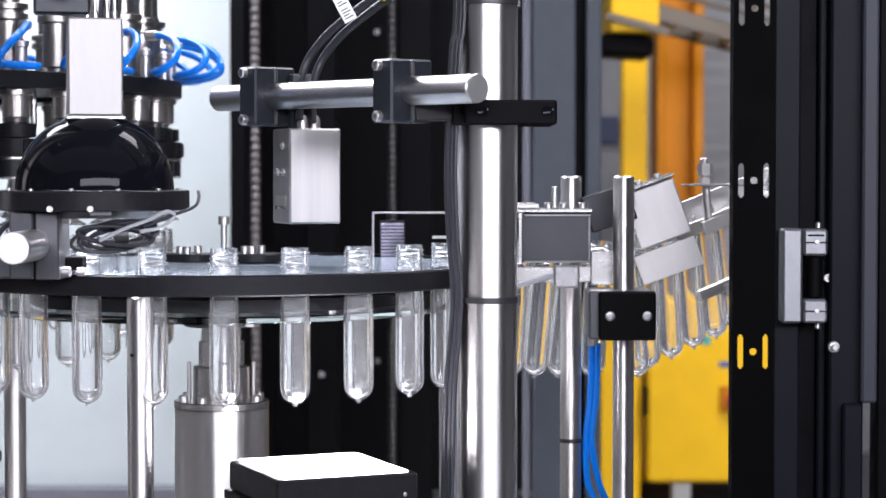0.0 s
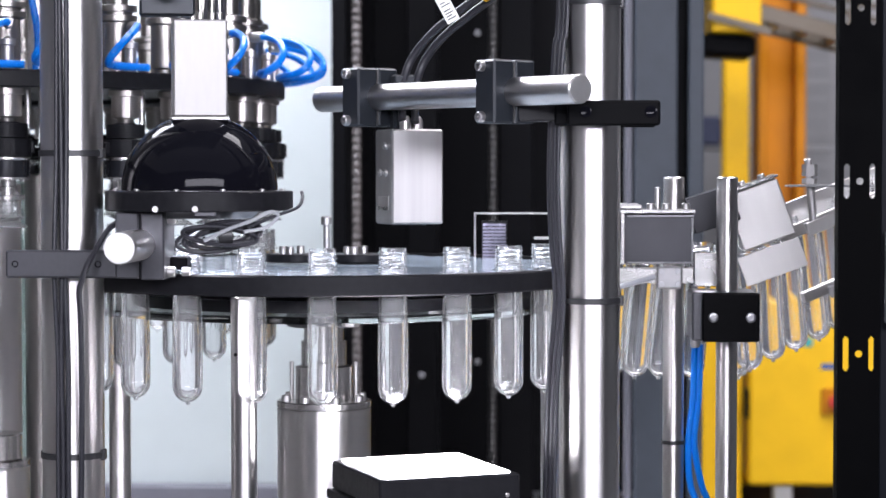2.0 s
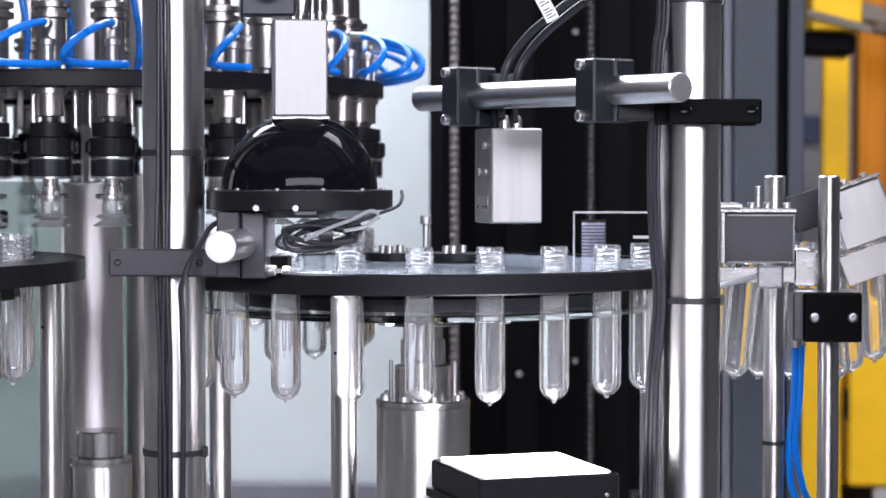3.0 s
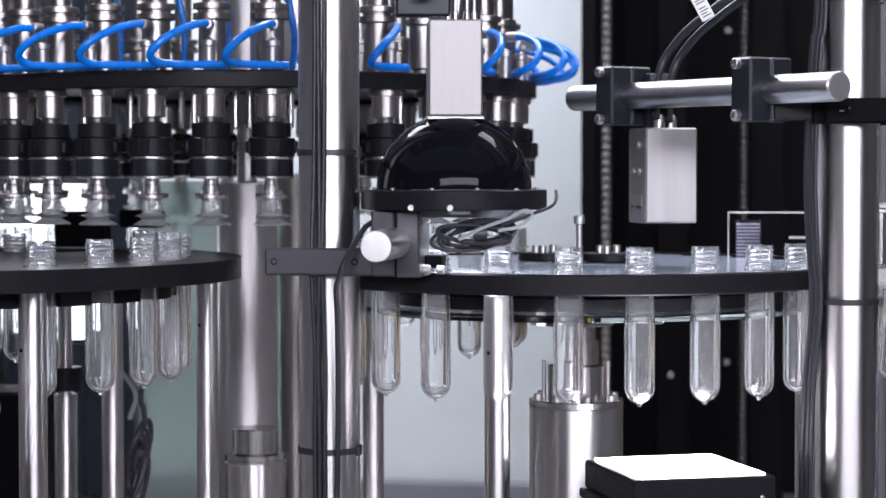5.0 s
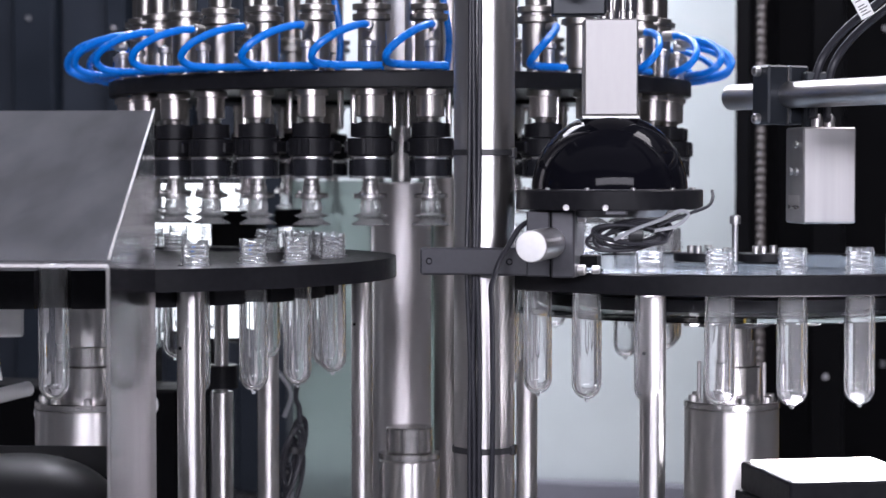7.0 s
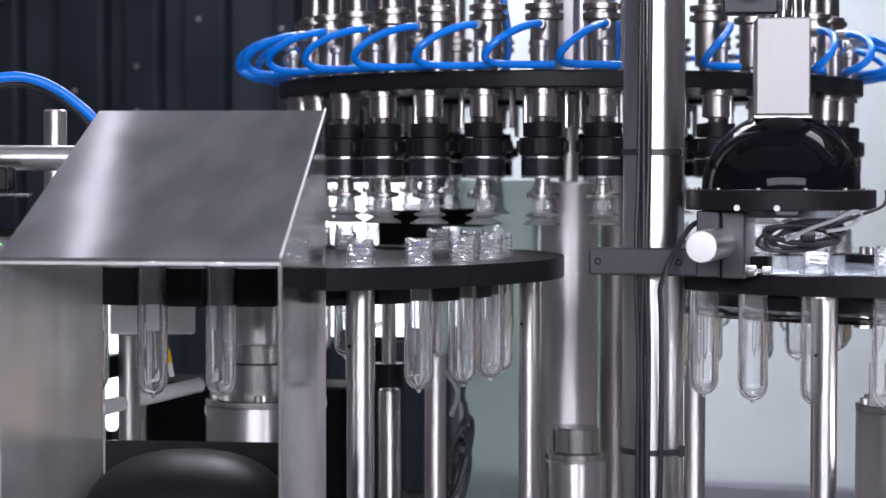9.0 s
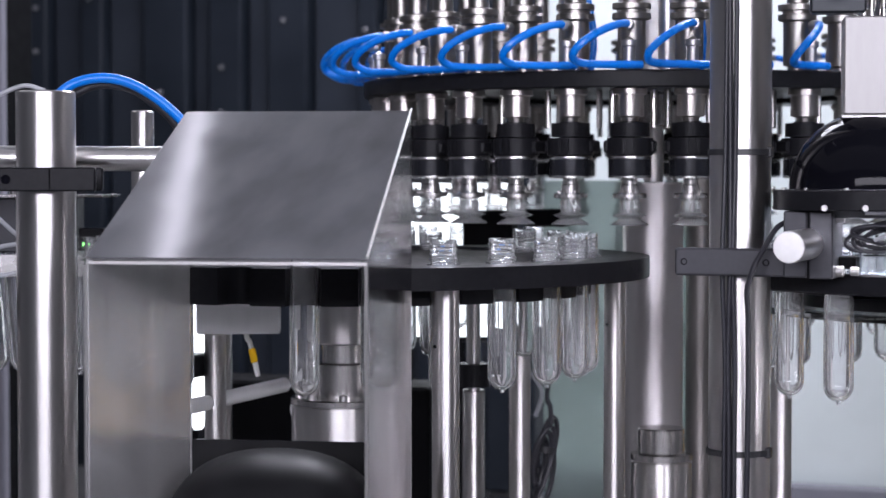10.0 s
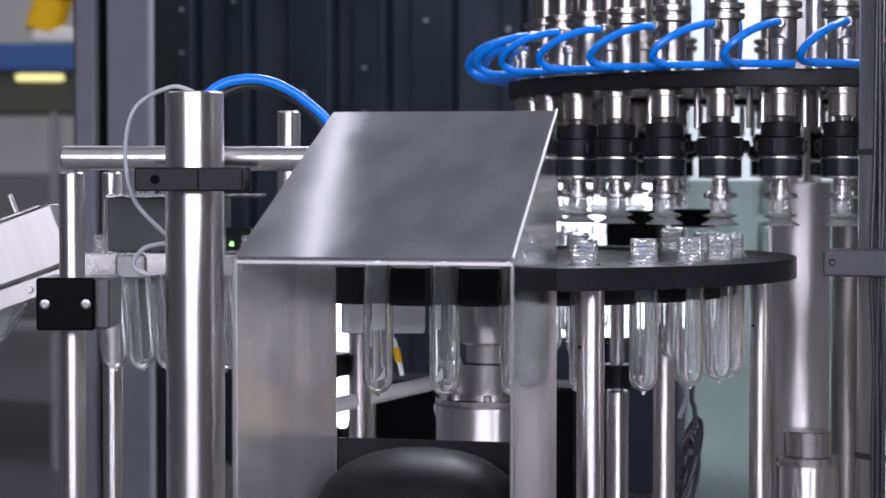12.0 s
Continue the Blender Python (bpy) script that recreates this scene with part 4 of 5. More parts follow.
def door():
    th = thing("machine_door", "open dark slate machine door with folded edges", "door", pose(0.2915, 1.82, 0))
    part("stile", block(0.000, 0.024, 0.0, 0.03, 0.02, 2.6, 0.002), DOOR_SLATE, th)
    part("groove", block(0.0245, 0.040, 0.012, 0.03, 0.02, 2.6, 0.001), BLACK_PAINT, th)
    part("rib", block(0.0405, 0.0475, 0.004, 0.03, 0.02, 2.6, 0.0015), DOOR_SLATE, th)
    part("leaf", block(0.0480, 0.078, -0.012, 0.02, 0.02, 2.6, 0.002), DOOR_SLATE, th)
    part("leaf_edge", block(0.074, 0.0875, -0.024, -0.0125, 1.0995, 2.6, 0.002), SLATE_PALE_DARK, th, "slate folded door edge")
    part("leaf_lower", block(0.0585, 0.0760, -0.022, -0.0125, 0.02, 1.0985, 0.002), DOOR_SLATE, th)
    part("side", block(0.0880, 0.20, -0.02, 0.01, 0.02, 2.6, 0.002), BLACK_PAINT, th)
    bolt = part("bolt", join(moved(screw_head(0.0052, 0.005), pose(0.051, -0.0125, 1.148, 90)), moved(rod(0.003, -0.001, 0.012, 10), pose(0.051, -0.0125, 1.148, 90))), ALU, th)
    hinge = part("hinge", join(block(0.0045, 0.022, -0.024, -0.0005, 1.1695, 1.2520, 0.002), block(0.0225, 0.0435, -0.026, -0.002, 1.2285, 1.2518, 0.002), block(0.0225, 0.0435, -0.026, -0.002, 1.1697, 1.1905, 0.002)), ALU_CAST, th, "grey cast hinge")
    part("print", block(0.026, 0.040, -0.0266, -0.0262, 1.2455, 1.2470, 0), BLACK_MATT, hinge)
    part("hinge_barrel", moved(rod(0.0075, 1.1908, 1.2282, 24), pose(0.034, -0.013, 0)), BLACK_PAINT, hinge)
    part("hinge_pin", moved(rod(0.0026, 1.1635, 1.1695, 10), pose(0.037, -0.014, 0)), ALU, hinge)
    part("hinge_pin", moved(rod(0.0026, 1.252, 1.2575, 10), pose(0.037, -0.014, 0)), ALU, hinge)
    for z in (1.2400, 1.1800):
        part("hinge_slit", block(0.024, 0.0436, -0.0264, -0.0258, z - 0.0006, z + 0.0006, 0), BLACK_MATT, hinge)
        part("hinge_screw", moved(screw_head(0.002, 0.001), pose(0.034, -0.0265, z, 90)), ALU, hinge)
    part("grub_screw", moved(screw_head(0.004, 0.004), pose(0.0475, -0.003, 1.208, 90)), ALU, th)


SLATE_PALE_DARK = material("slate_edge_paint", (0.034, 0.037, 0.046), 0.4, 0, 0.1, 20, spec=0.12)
door()


# ---- hood over the left wheel ----
def hood():
    """An open-fronted sheet hood with a sloping top, turned a little towards the middle of the machine."""
    fl, fr = Vector((-0.8783, 1.4542)), Vector((-0.6523, 1.5015))
    bl, br = Vector((-0.892, 1.6565)), Vector((-0.6915, 1.6985))
    zf, zb, z0 = 1.232, 1.355, TABLE
    t = 0.0022
    th = thing("guard_hood", "brushed stainless guard hood with a sloping top and open front", "hood")

    def panel(name, pts, mat, label=""):
        pts = [Vector(p) for p in pts]
        n = (pts[1] - pts[0]).cross(pts[2] - pts[0]).normalized() * t
        bm = bmesh.new()
        a = [bm.verts.new(p) for p in pts]
        b = [bm.verts.new(p + n) for p in pts]
        bm.faces.new(a)
        bm.faces.new(b[::-1])
        for i in range(len(pts)):
            j = (i + 1) % len(pts)
            bm.faces.new((a[i], b[i], b[j], a[j]))
        return part(name, bm, mat, th, label)

    def v(p, z):
        return (p.x, p.y, z)

    panel("top", [v(fl, zf), v(bl, zb), v(br, zb), v(fr, zf)], SHEET_TOP, "sloping brushed top sheet")
    panel("side", [v(fl, zf - 0.003), v(fl, z0), v(bl, z0), v(bl, zb - 0.003)], SHEET_DULL)
    panel("side", [v(fr, zf - 0.003), v(br, zb - 0.003), v(br, z0), v(fr, z0)], SHEET_MIRROR)
    d = (br - bl).normalized()
    panel("back_lower", [v(bl + d * 0.004, 1.0595), v(br - d * 0.004, 1.0595), v(br - d * 0.004, z0), v(bl + d * 0.004, z0)], SHEET_DARK_REFLECTION, "glossy lower back sheet, its dark reflection put into the colour")
    panel("top_lip", [v(fl, zf - 0.003), v(fr, zf - 0.003), v(fr, zf - 0.0055), v(fl, zf - 0.0055)], ALU)
    # Pale bead added in place of the highlight along the sloping edge.
    part("edge_highlight_bead", rod_between(v(fr, zf + 0.0012), v(br, zb + 0.0012), 0.0013, 8, 0.0003), ALU_END, th)
    for p in (fl, fr):
        part("front_edge", block(p.x - 0.0013, p.x + 0.0013, p.y - 0.0025, p.y - 0.0003, z0, zf - 0.006, 0.0004), ALU, th)
    mid = (fl + fr + bl + br) / 4
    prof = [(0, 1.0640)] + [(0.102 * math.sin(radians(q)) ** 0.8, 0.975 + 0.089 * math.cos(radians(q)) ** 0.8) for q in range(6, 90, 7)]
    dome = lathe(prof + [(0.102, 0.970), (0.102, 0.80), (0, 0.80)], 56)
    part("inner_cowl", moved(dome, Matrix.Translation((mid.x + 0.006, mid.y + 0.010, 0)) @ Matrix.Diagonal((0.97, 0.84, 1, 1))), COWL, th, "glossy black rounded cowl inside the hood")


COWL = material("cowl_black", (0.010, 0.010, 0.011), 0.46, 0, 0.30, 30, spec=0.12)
SHEET_TOP = material("scuffed_sheet", (0.48, 0.475, 0.49), 0.12, 0.90, 0.32, 26, (1, 0.22, 1), 0.10)
SHEET_DULL = material("side_sheet", (0.78, 0.775, 0.77), 0.22, 0.72, 0.20, 60, (1, 1, 0.04), 0.03)
SHEET_MIRROR = material("half_polished_sheet", (0.66, 0.65, 0.66), 0.11, 1, 0.22, 70, (1, 1, 0.03), 0.03)
# Near black: the dark that the stainless sheet mirrors is in its colour.
SHEET_DARK_REFLECTION = material("dark_reflection_sheet", (0.02, 0.02, 0.021), 0.18, 0.3, 0.25, 20)
hood()


# ---- outfeed on the left ----
def outfeed():
    arm = thing("cross_rod_arm", "horizontal steel cross rod clamped to the short post", "instrument arm")
    part("rod", rod_between((-1.2100, 1.692, 1.3146), (-0.905, 1.80, 1.3134), 0.0122, 36), STEEL_ROD, arm)
    cl = part("clamp", block(-0.0505, 0.0505, -0.008, 0.006, -0.011, 0.011, 0.0015), BLACK_ANOD, arm, "black clamp bars", pose(-1.040, 1.651, 1.2940, 0, 0, 24.2))
    part("clamp_back", block(-0.0505, 0.0505, 0.062, 0.072, -0.011, 0.011, 0.0015), BLACK_ANOD, cl)
    part("clamp_joint", block(0.008, 0.0095, -0.0085, -0.0075, -0.011, 0.011, 0), BLACK_MATT, cl)
    part("clamp_hole", moved(lathe([(0, 0), (0.004, 0), (0.0045, 0.0005), (0, 0.0003)], 14), pose(-0.031, -0.0082, 0, 90)), BLACK_GLOSS, cl)
    box = thing("outfeed_gate", "dull stainless outfeed gate box", "outfeed gate", pose(-1.205, 1.874, 0, 0, 0, 24.2))
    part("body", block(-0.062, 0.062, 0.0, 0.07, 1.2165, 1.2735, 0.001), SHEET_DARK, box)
    part("lid", block(-0.064, 0.10, -0.004, 0.08, 1.2740, 1.2770, 0.0005), SHEET, box)
    part("lower_rail", block(-0.088, 0.10, -0.008, -0.002, 1.1905, 1.2150, 0.001), SHEET, box)
    hinge = part("hinge_plate", block(-0.052, -0.020, -0.015, -0.0085, 1.1880, 1.2135, 0.002), ALU_PLATE, box, "small cast hinge plate")
    for x in (-0.046, -0.026):
        for z in (1.194, 1.2075):
            part("screw", moved(screw_head(0.0030, 0.002), pose(x, -0.0151, z, 90)), BOLT, hinge)
    for x in (-0.03, -0.005, 0.02):
        part("bolt", moved(screw_head(0.004, 0.006), pose(x, 0.01, 1.2772)), ALU, box)
    part("sensor", block(0.066, 0.092, -0.02, 0.0, 1.218, 1.242, 0.001), BLACK_ANOD, box)
    part("sensor_lamp", block(0.070, 0.074, -0.0215, -0.0202, 1.223, 1.227, 0), LED_GREEN, box, "green status lamp")
    stand = thing("outfeed_stand", "polished steel stand rod with a black clamp block", "stand")
    part("rod", moved(rod(0.0126, TABLE, 1.3008, 32), pose(-1.2117, 1.7096, 0)), STEEL, stand)
    cl = part("clamp", block(-0.0275, 0.042, 0.0, 0.075, 1.1467, 1.1972, 0.002), GREY_ANOD, stand, "", pose(-1.200, 1.683, 0, 0, 0, 24.2))
    part("clamp_plate", block(-0.0285, 0.0285, -0.010, -0.001, 1.1460, 1.1975, 0.002), BLACK_PAINT, cl, "black clamp plate")
    for x in (-0.0195, 0.0205):
        part("bolt", moved(screw_head(0.0050, 0.003), pose(x, -0.0101, 1.1720, 90)), BOLT, cl)
    back = thing("outfeed_stand", "thin polished steel stand rod behind the gate", "stand")
    part("rod", moved(rod(0.0110, TABLE, 1.3009, 28), pose(-1.287, 1.8951, 0)), STEEL, back)
    part("foot", moved(lathe([(0.0110, TABLE), (0.024, TABLE), (0.024, TABLE + 0.010), (0.0110, TABLE + 0.012)], 28, True), pose(-1.287, 1.8951, 0)), STEEL_TURNED, back)
    chute = thing("outfeed_chute", "bright stainless outfeed chute sloping down", "chute", pose(-1.330, 1.822, 1.235, 0, 0, 24.2) @ pose(0, 0, 0, 0, -20, 0))
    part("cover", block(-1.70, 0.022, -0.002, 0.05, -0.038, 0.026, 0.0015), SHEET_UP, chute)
    part("lid", block(-1.70, 0.010, -0.004, 0.052, 0.0265, 0.0295, 0.0008), SHEET, chute)
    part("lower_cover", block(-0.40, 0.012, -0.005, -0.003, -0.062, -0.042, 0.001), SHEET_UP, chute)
    for x in (-0.004, -0.030):
        part("bolt", moved(screw_head(0.004, 0.003), pose(x, -0.0051, -0.052, 90)), ALU, chute)
    part("pin", moved(rod(0.003, 0.03, 0.052, 10), pose(-0.02, 0.02, 0)), ALU, chute)
    # hoses over the outfeed
    solid("air_hose", tube([(-1.130, 1.806, 1.3640), (-1.1152, 1.8154, 1.3822), (-1.1013, 1.8236, 1.3918), (-1.0815, 1.8351, 1.3960), (-1.0614, 1.8463, 1.3928), (-1.0413, 1.8574, 1.3820), (-1.0235, 1.8669, 1.3670), (-1.0097, 1.8741, 1.3515), (-0.995, 1.882, 1.325)], 0.0052, 12, 8), BLUE_HOSE,
          "thick blue air hose arching over the outfeed", "hose")
    solid("air_hose", tube([(-1.122, 1.824, 1.3720), (-1.0964, 1.838, 1.3875), (-1.0764, 1.8494, 1.3895), (-1.0562, 1.8607, 1.3835), (-1.0358, 1.8717, 1.3670), (-1.0215, 1.8793, 1.3505), (-1.008, 1.888, 1.320)], 0.0045, 12, 8), RUBBER,
          "black hose beside the blue one", "hose")
    solid("air_hose", tube([(-1.065, 1.70, 1.378), (-1.085, 1.69, 1.382), (-1.115, 1.675, 1.362), (-1.123, 1.67, 1.32), (-1.115, 1.672, 1.275), (-1.090, 1.685, 1.243), (-1.080, 1.69, 1.235), (-1.108, 1.68, 1.228), (-1.118, 1.675, 1.212), (-1.105, 1.68, 1.203), (-1.080, 1.69, 1.207)], 0.0022, 10, 8), GREY_HOSE,
          "thin grey tube looping beside the short post", "hose")
    solid("guide_shaft", moved(rod(0.0125, 1.2776, 1.3681, 28), pose(-1.125, 2.0, 0)), STEEL, "short upright steel shaft", "shaft")


LED_GREEN = material("green_lamp", (0.2, 1.0, 0.15), 0.4, glow=3.0)
outfeed()


# ---- behind the left wheel ----
# Satin metal coloured near white; the strong light on it is painted in.
METAL_LIT = material("painted_lit_metal", (0.88, 0.88, 0.88), 0.30, 0.25, 0.08, 60, (1, 1, 0.1))


def behind_left():
    pl = thing("backlight", "glowing white upright backlight behind the outfeed wheel", "backlight", pose(-1.040, 2.775, 0, 0, 0, 23))
    part("frame", block(-0.078, 0.078, 0.004, 0.03, 1.057, 1.291, 0.002), BLACK_ANOD, pl)
    part("panel", block(-0.072, 0.072, 0.0, 0.0035, 1.065, 1.285, 0.0005), GLOW_SOFT, pl, "glowing white diffuser")
    part("stand", block(-0.012, 0.012, 0.006, 0.028, TABLE, 1.0565, 0.002), BLACK_ANOD, pl)
    tl = thing("light_tube", "glowing white upright light tube below the outfeed wheel", "lamp", pose(-1.226, 2.325, 0))
    part("tube", lathe([(0, 0.975), (0.004, 0.9755), (0.0075, 0.979), (0.0085, 0.984), (0.0085, 1.16), (0, 1.16)], 20), GLOW_TUBE, tl, "glowing white tube")
    part("cap", lathe([(0, 1.1605), (0.010, 1.1605), (0.010, 1.174), (0, 1.174)], 20), BLACK_ANOD, tl)
    part("stand", block(-0.006, 0.006, 0.012, 0.022, TABLE, 1.174, 0.001), BLACK_ANOD, tl)
    rod2 = thing("cross_rods", "slanted steel rods and clamps below the outfeed wheel", "rods")
    part("rod", rod_between((-1.069, 1.990, 1.045), (-1.026, 2.156, 1.056), 0.0085, 24), METAL_LIT, rod2)
    part("rod", rod_between((-1.09, 2.03, TABLE), (-1.09, 2.03, 1.13), 0.0075, 24), METAL_LIT, rod2)
    part("rod", rod_between((-0.99, 2.10, 1.034), (-0.90, 2.22, 1.034), 0.0105, 24), METAL_LIT, rod2)
    part("clamp", block(-1.112, -1.068, 2.005, 2.052, 1.075, 1.10, 0.002), BLACK_ANOD, rod2)
    mb = thing("mount_block", "pale grey aluminium block on a post below the wheel", "block", pose(-1.020, 2.030, 0, 0, 0, 24))
    part("block", block(-0.050, 0.042, 0, 0.04, 1.1235, 1.1700, 0.002), METAL_LIT, mb)
    part("post", moved(rod(0.012, TABLE, 1.123, 20), pose(-0.03, 0.02, 0)), STEEL, mb)
    sh = thing("linkage_shaft", "thin steel shaft with a black collar", "shaft", pose(-0.868, 2.3586, 0))
    part("shaft", rod(0.0085, TABLE, 1.18, 20), STEEL, sh)
    part("collar", lathe([(0.0085, 1.040), (0.020, 1.040), (0.020, 1.068), (0.0085, 1.068)], 24, True), BLACK_ANOD, sh)
    part("boss", rod(0.014, 0.62, 1.036, 24), STEEL_TURNED_UP, sh)
    coil = thing("coiled_cable", "coiled black cable hanging below the carousel", "cable", pose(-0.772, 2.350, 0.969, 0, 12, 12))
    rng = random.Random(11)
    for k in range(6):
        wd, ht, y, dx = rng.uniform(0.006, 0.013), rng.uniform(0.028, 0.045), rng.uniform(-0.012, 0.012), rng.uniform(-0.006, 0.006)
        pts = [(dx + wd * math.cos(q), y + 0.005 * math.sin(2 * q), ht * math.sin(q) - 0.01 * k) for q in np.linspace(0, 2 * math.pi * 1.02, 13)]
        part("loop", tube(pts, 0.0030, 8, 5), RUBBER, coil)
    part("wrap", lathe([(0.010, -0.004), (0.0125, -0.004), (0.0125, 0.004), (0.010, 0.004)], 16, True), NYLON, coil)
    part("riser", tube([(0.0, 0.0, 0.03), (-0.006, 0.002, 0.05), (-0.014, 0.004, 0.075), (-0.012, 0.01, 0.20)], 0.0030, 8, 6), RUBBER, coil)
    part("tail", tube([(0.004, 0.0, -0.07), (0.008, 0.0, -0.10), (0.010, 0.0, -0.16), (0.012, 0.0, -0.33)], 0.0034, 8, 6), RUBBER, coil)
    solid("cable", tube([(-0.82, 2.42, 1.06), (-0.80, 2.42, 1.03), (-0.805, 2.41, 1.0)], 0.003, 8, 6), GREY_HOSE, "grey lead hanging below the carousel", "cable")
    lead = thing("sensor_lead", "white sensor lead with a yellow marker sleeve", "cable")
    part("lead", tube([(-1.031, 2.085, 1.190), (-1.031, 2.065, 1.124), (-1.028, 2.066, 1.112), (-1.024, 2.068, 1.095), (-1.020, 2.070, 1.074)], 0.0030, 10, 6), WHITE_PLASTIC, lead)
    part("sleeve", rod_between((-1.026, 2.067, 1.105), (-1.023, 2.068, 1.089), 0.0042, 12), YELLOW, lead, "yellow marker sleeve")
    cab = thing("valve_box", "black valve box below the carousel", "box")
    part("body", block(-1.40, -0.98, 2.50, 2.60, TABLE, 1.02, 0.004), BLACK_MATT, cab)
    part("bracket", block(-0.97, -0.90, 2.60, 2.63, 1.13, 1.25, 0.003), BLACK_MATT, cab)
    part("bracket", block(-1.09, -1.05, 2.60, 2.63, TABLE, 1.22, 0.003), BLACK_MATT, cab)
    for x, z in ((-0.86, 1.24), (-0.95, 1.235)):
        part("arm", block(x - 0.028, x + 0.028, 2.62, 2.65, z - 0.012, z + 0.012, 0.003), BLACK_MATT, cab)


behind_left()


# ---- hall seen past the machine on the right ----
def hall_right():
    post = thing("yellow_post", "yellow painted steel post", "post")
    part("post", block(0.518, 0.592, 5.98, 6.05, 0, 3.2, 0.006), YELLOW, post)
    part("base", block(0.47, 0.64, 5.93, 6.10, 0, 0.02, 0.003), YELLOW, post)
    col = thing("orange_column", "orange painted steel column", "column")
    part("web", block(0.66, 0.78, 6.30, 6.34, 0, 3.4, 0.005), ORANGE, col)
    part("flange", block(0.645, 0.668, 6.22, 6.42, 0, 3.4, 0.004), ORANGE, col)
    part("flange", block(0.755, 0.785, 6.22, 6.42, 0, 3.4, 0.004), ORANGE, col)
    cab = thing("control_cabinet", "yellow control cabinet with a red switch, on dark legs", "cabinet")
    part("body", block(0.545, 1.05, 5.48, 5.80, 0.475, 0.93, 0.008), YELLOW, cab)
    part("side_post", block(0.42, 0.528, 5.50, 5.58, 0.0, 1.0, 0.006), YELLOW, cab)
    part("handle", block(0.531, 0.545, 5.455, 5.479, 0.655, 0.735, 0.003), BLACK_MATT, cab)
    for x in (0.62, 0.98):
        part("leg", block(x, x + 0.05, 5.55, 5.6, 0, 0.474, 0.003), WHITE_PLASTIC, cab)
    sw = part("switch_plate", block(0.735, 0.795, 5.470, 5.479, 0.665, 0.735, 0.003), ORANGE, cab)
    part("switch", moved(rod(0.016, 0, 0.02, 20), pose(0.768, 5.469, 0.70, 90)), RED, sw, "red rotary switch")
    part("label", block(0.735, 0.78, 5.477, 5.4795, 0.785, 0.800, 0), BLUE_PAINT, cab)
    part("label", block(0.69, 0.712, 5.477, 5.4795, 0.845, 0.868, 0), TEAL, cab)
    solid("dark_plinth", block(0.40, 1.10, 5.62, 6.1, 0.0, 0.40, 0.01), BLACK_MATT, "dark matt machine plinth", "plinth")
    conv = thing("roller_conveyor", "grey overhead roller conveyor on brackets, sloping down", "conveyor", pose(0.50, 5.45, 1.765, 0, 15, 0))
    for y in (0.0, 0.30):
        part("side_rail", block(-0.05, 1.3, y, y + 0.02, -0.045, 0.0, 0.003), RAIL_DARK, conv)
        part("guide_rail", block(-0.05, 1.3, y - 0.01, y + 0.005, 0.06, 0.075, 0.003), RAIL_DARK, conv)
    for k in range(16):
        part("roller", moved(rod(0.014, 0, 0.276, 12), pose(-0.02 + 0.08 * k, 0.298, -0.02, 90)), STEEL_DULL, conv)
    for k in range(5):
        part("guide_bracket", block(0.02 + 0.28 * k, 0.04 + 0.28 * k, -0.006, 0.0, -0.06, 0.08, 0.002), RAIL_DARK, conv)
    for x, z1 in ((0.85, -0.05), (1.2, -0.05)):
        part("leg", moved(block(-0.02, 0.02, 0.13, 0.17, -2.0, z1, 0.002), pose(x, 0, 0, 0, -14, 0)), GREY_PAINT, conv)
    yb = thing("yellow_housing", "yellow drive housing with a black underside", "housing")
    part("body", block(0.402, 0.520, 4.98, 5.3, 1.640, 1.80, 0.006), YELLOW, yb)
    part("hanger_rod", block(0.44, 0.46, 5.12, 5.14, 1.801, 5.999, 0.002), RAIL_DARK, yb)
    part("belly", moved(block(-0.075, 0.055, 0, 0.2, -0.028, 0.024, 0.01), pose(0.455, 5.0, 1.612, 0, 4, 0)), BLACK_MATT, yb)
    part("band", moved(block(-0.02, 0.14, 0, 0.006, -0.010, 0.010, 0.002), pose(0.41, 4.973, 1.675, 0, 15, 0)), RAIL_DARK, yb)
    fence = thing("mesh_fence", "grey welded mesh fence panel", "fence")
    for k in range(26):
        part("wire", block(0.76, 1.7, 6.8, 6.804, 0.5 + 0.055 * k, 0.506 + 0.055 * k, 0), GREY_PAINT, fence)
    for k in range(7):
        part("upright", block(0.80 + 0.14 * k, 0.806 + 0.14 * k, 6.806, 6.81, 0.0, 2.0, 0), GREY_PAINT, fence)
    solid("tall_cabinet", block(0.30, 0.52, 8.0, 8.6, 0.0, 1.72, 0.01), GREY_PAINT, "grey cabinet far back in the hall", "cabinet")
    solid("blue_tote", block(0.42, 0.62, 7.2, 7.5, 1.40, 1.50, 0.01), TOTE_BLUE, "dark blue tote on a rack", "tote")
    rack = thing("storage_rack", "grey storage rack far back in the hall", "rack")
    for z in (0.6, 1.22, 1.385, 2.1):
        part("shelf", block(0.36, 1.9, 7.1, 7.6, z, z + 0.012, 0.002), GREY_PAINT, rack)
    for x in (0.36, 1.1, 1.86):
        part("upright", block(x, x + 0.04, 7.08, 7.12, 0, 2.4, 0.003), GREY_PAINT, rack)
    solid("pale_partition", block(0.2, 3.2, 9.5, 9.6, 0, 2.6, 0.01), GREY_PAINT, "pale partition wall in the hall", "partition", kind="structure")


hall_right()


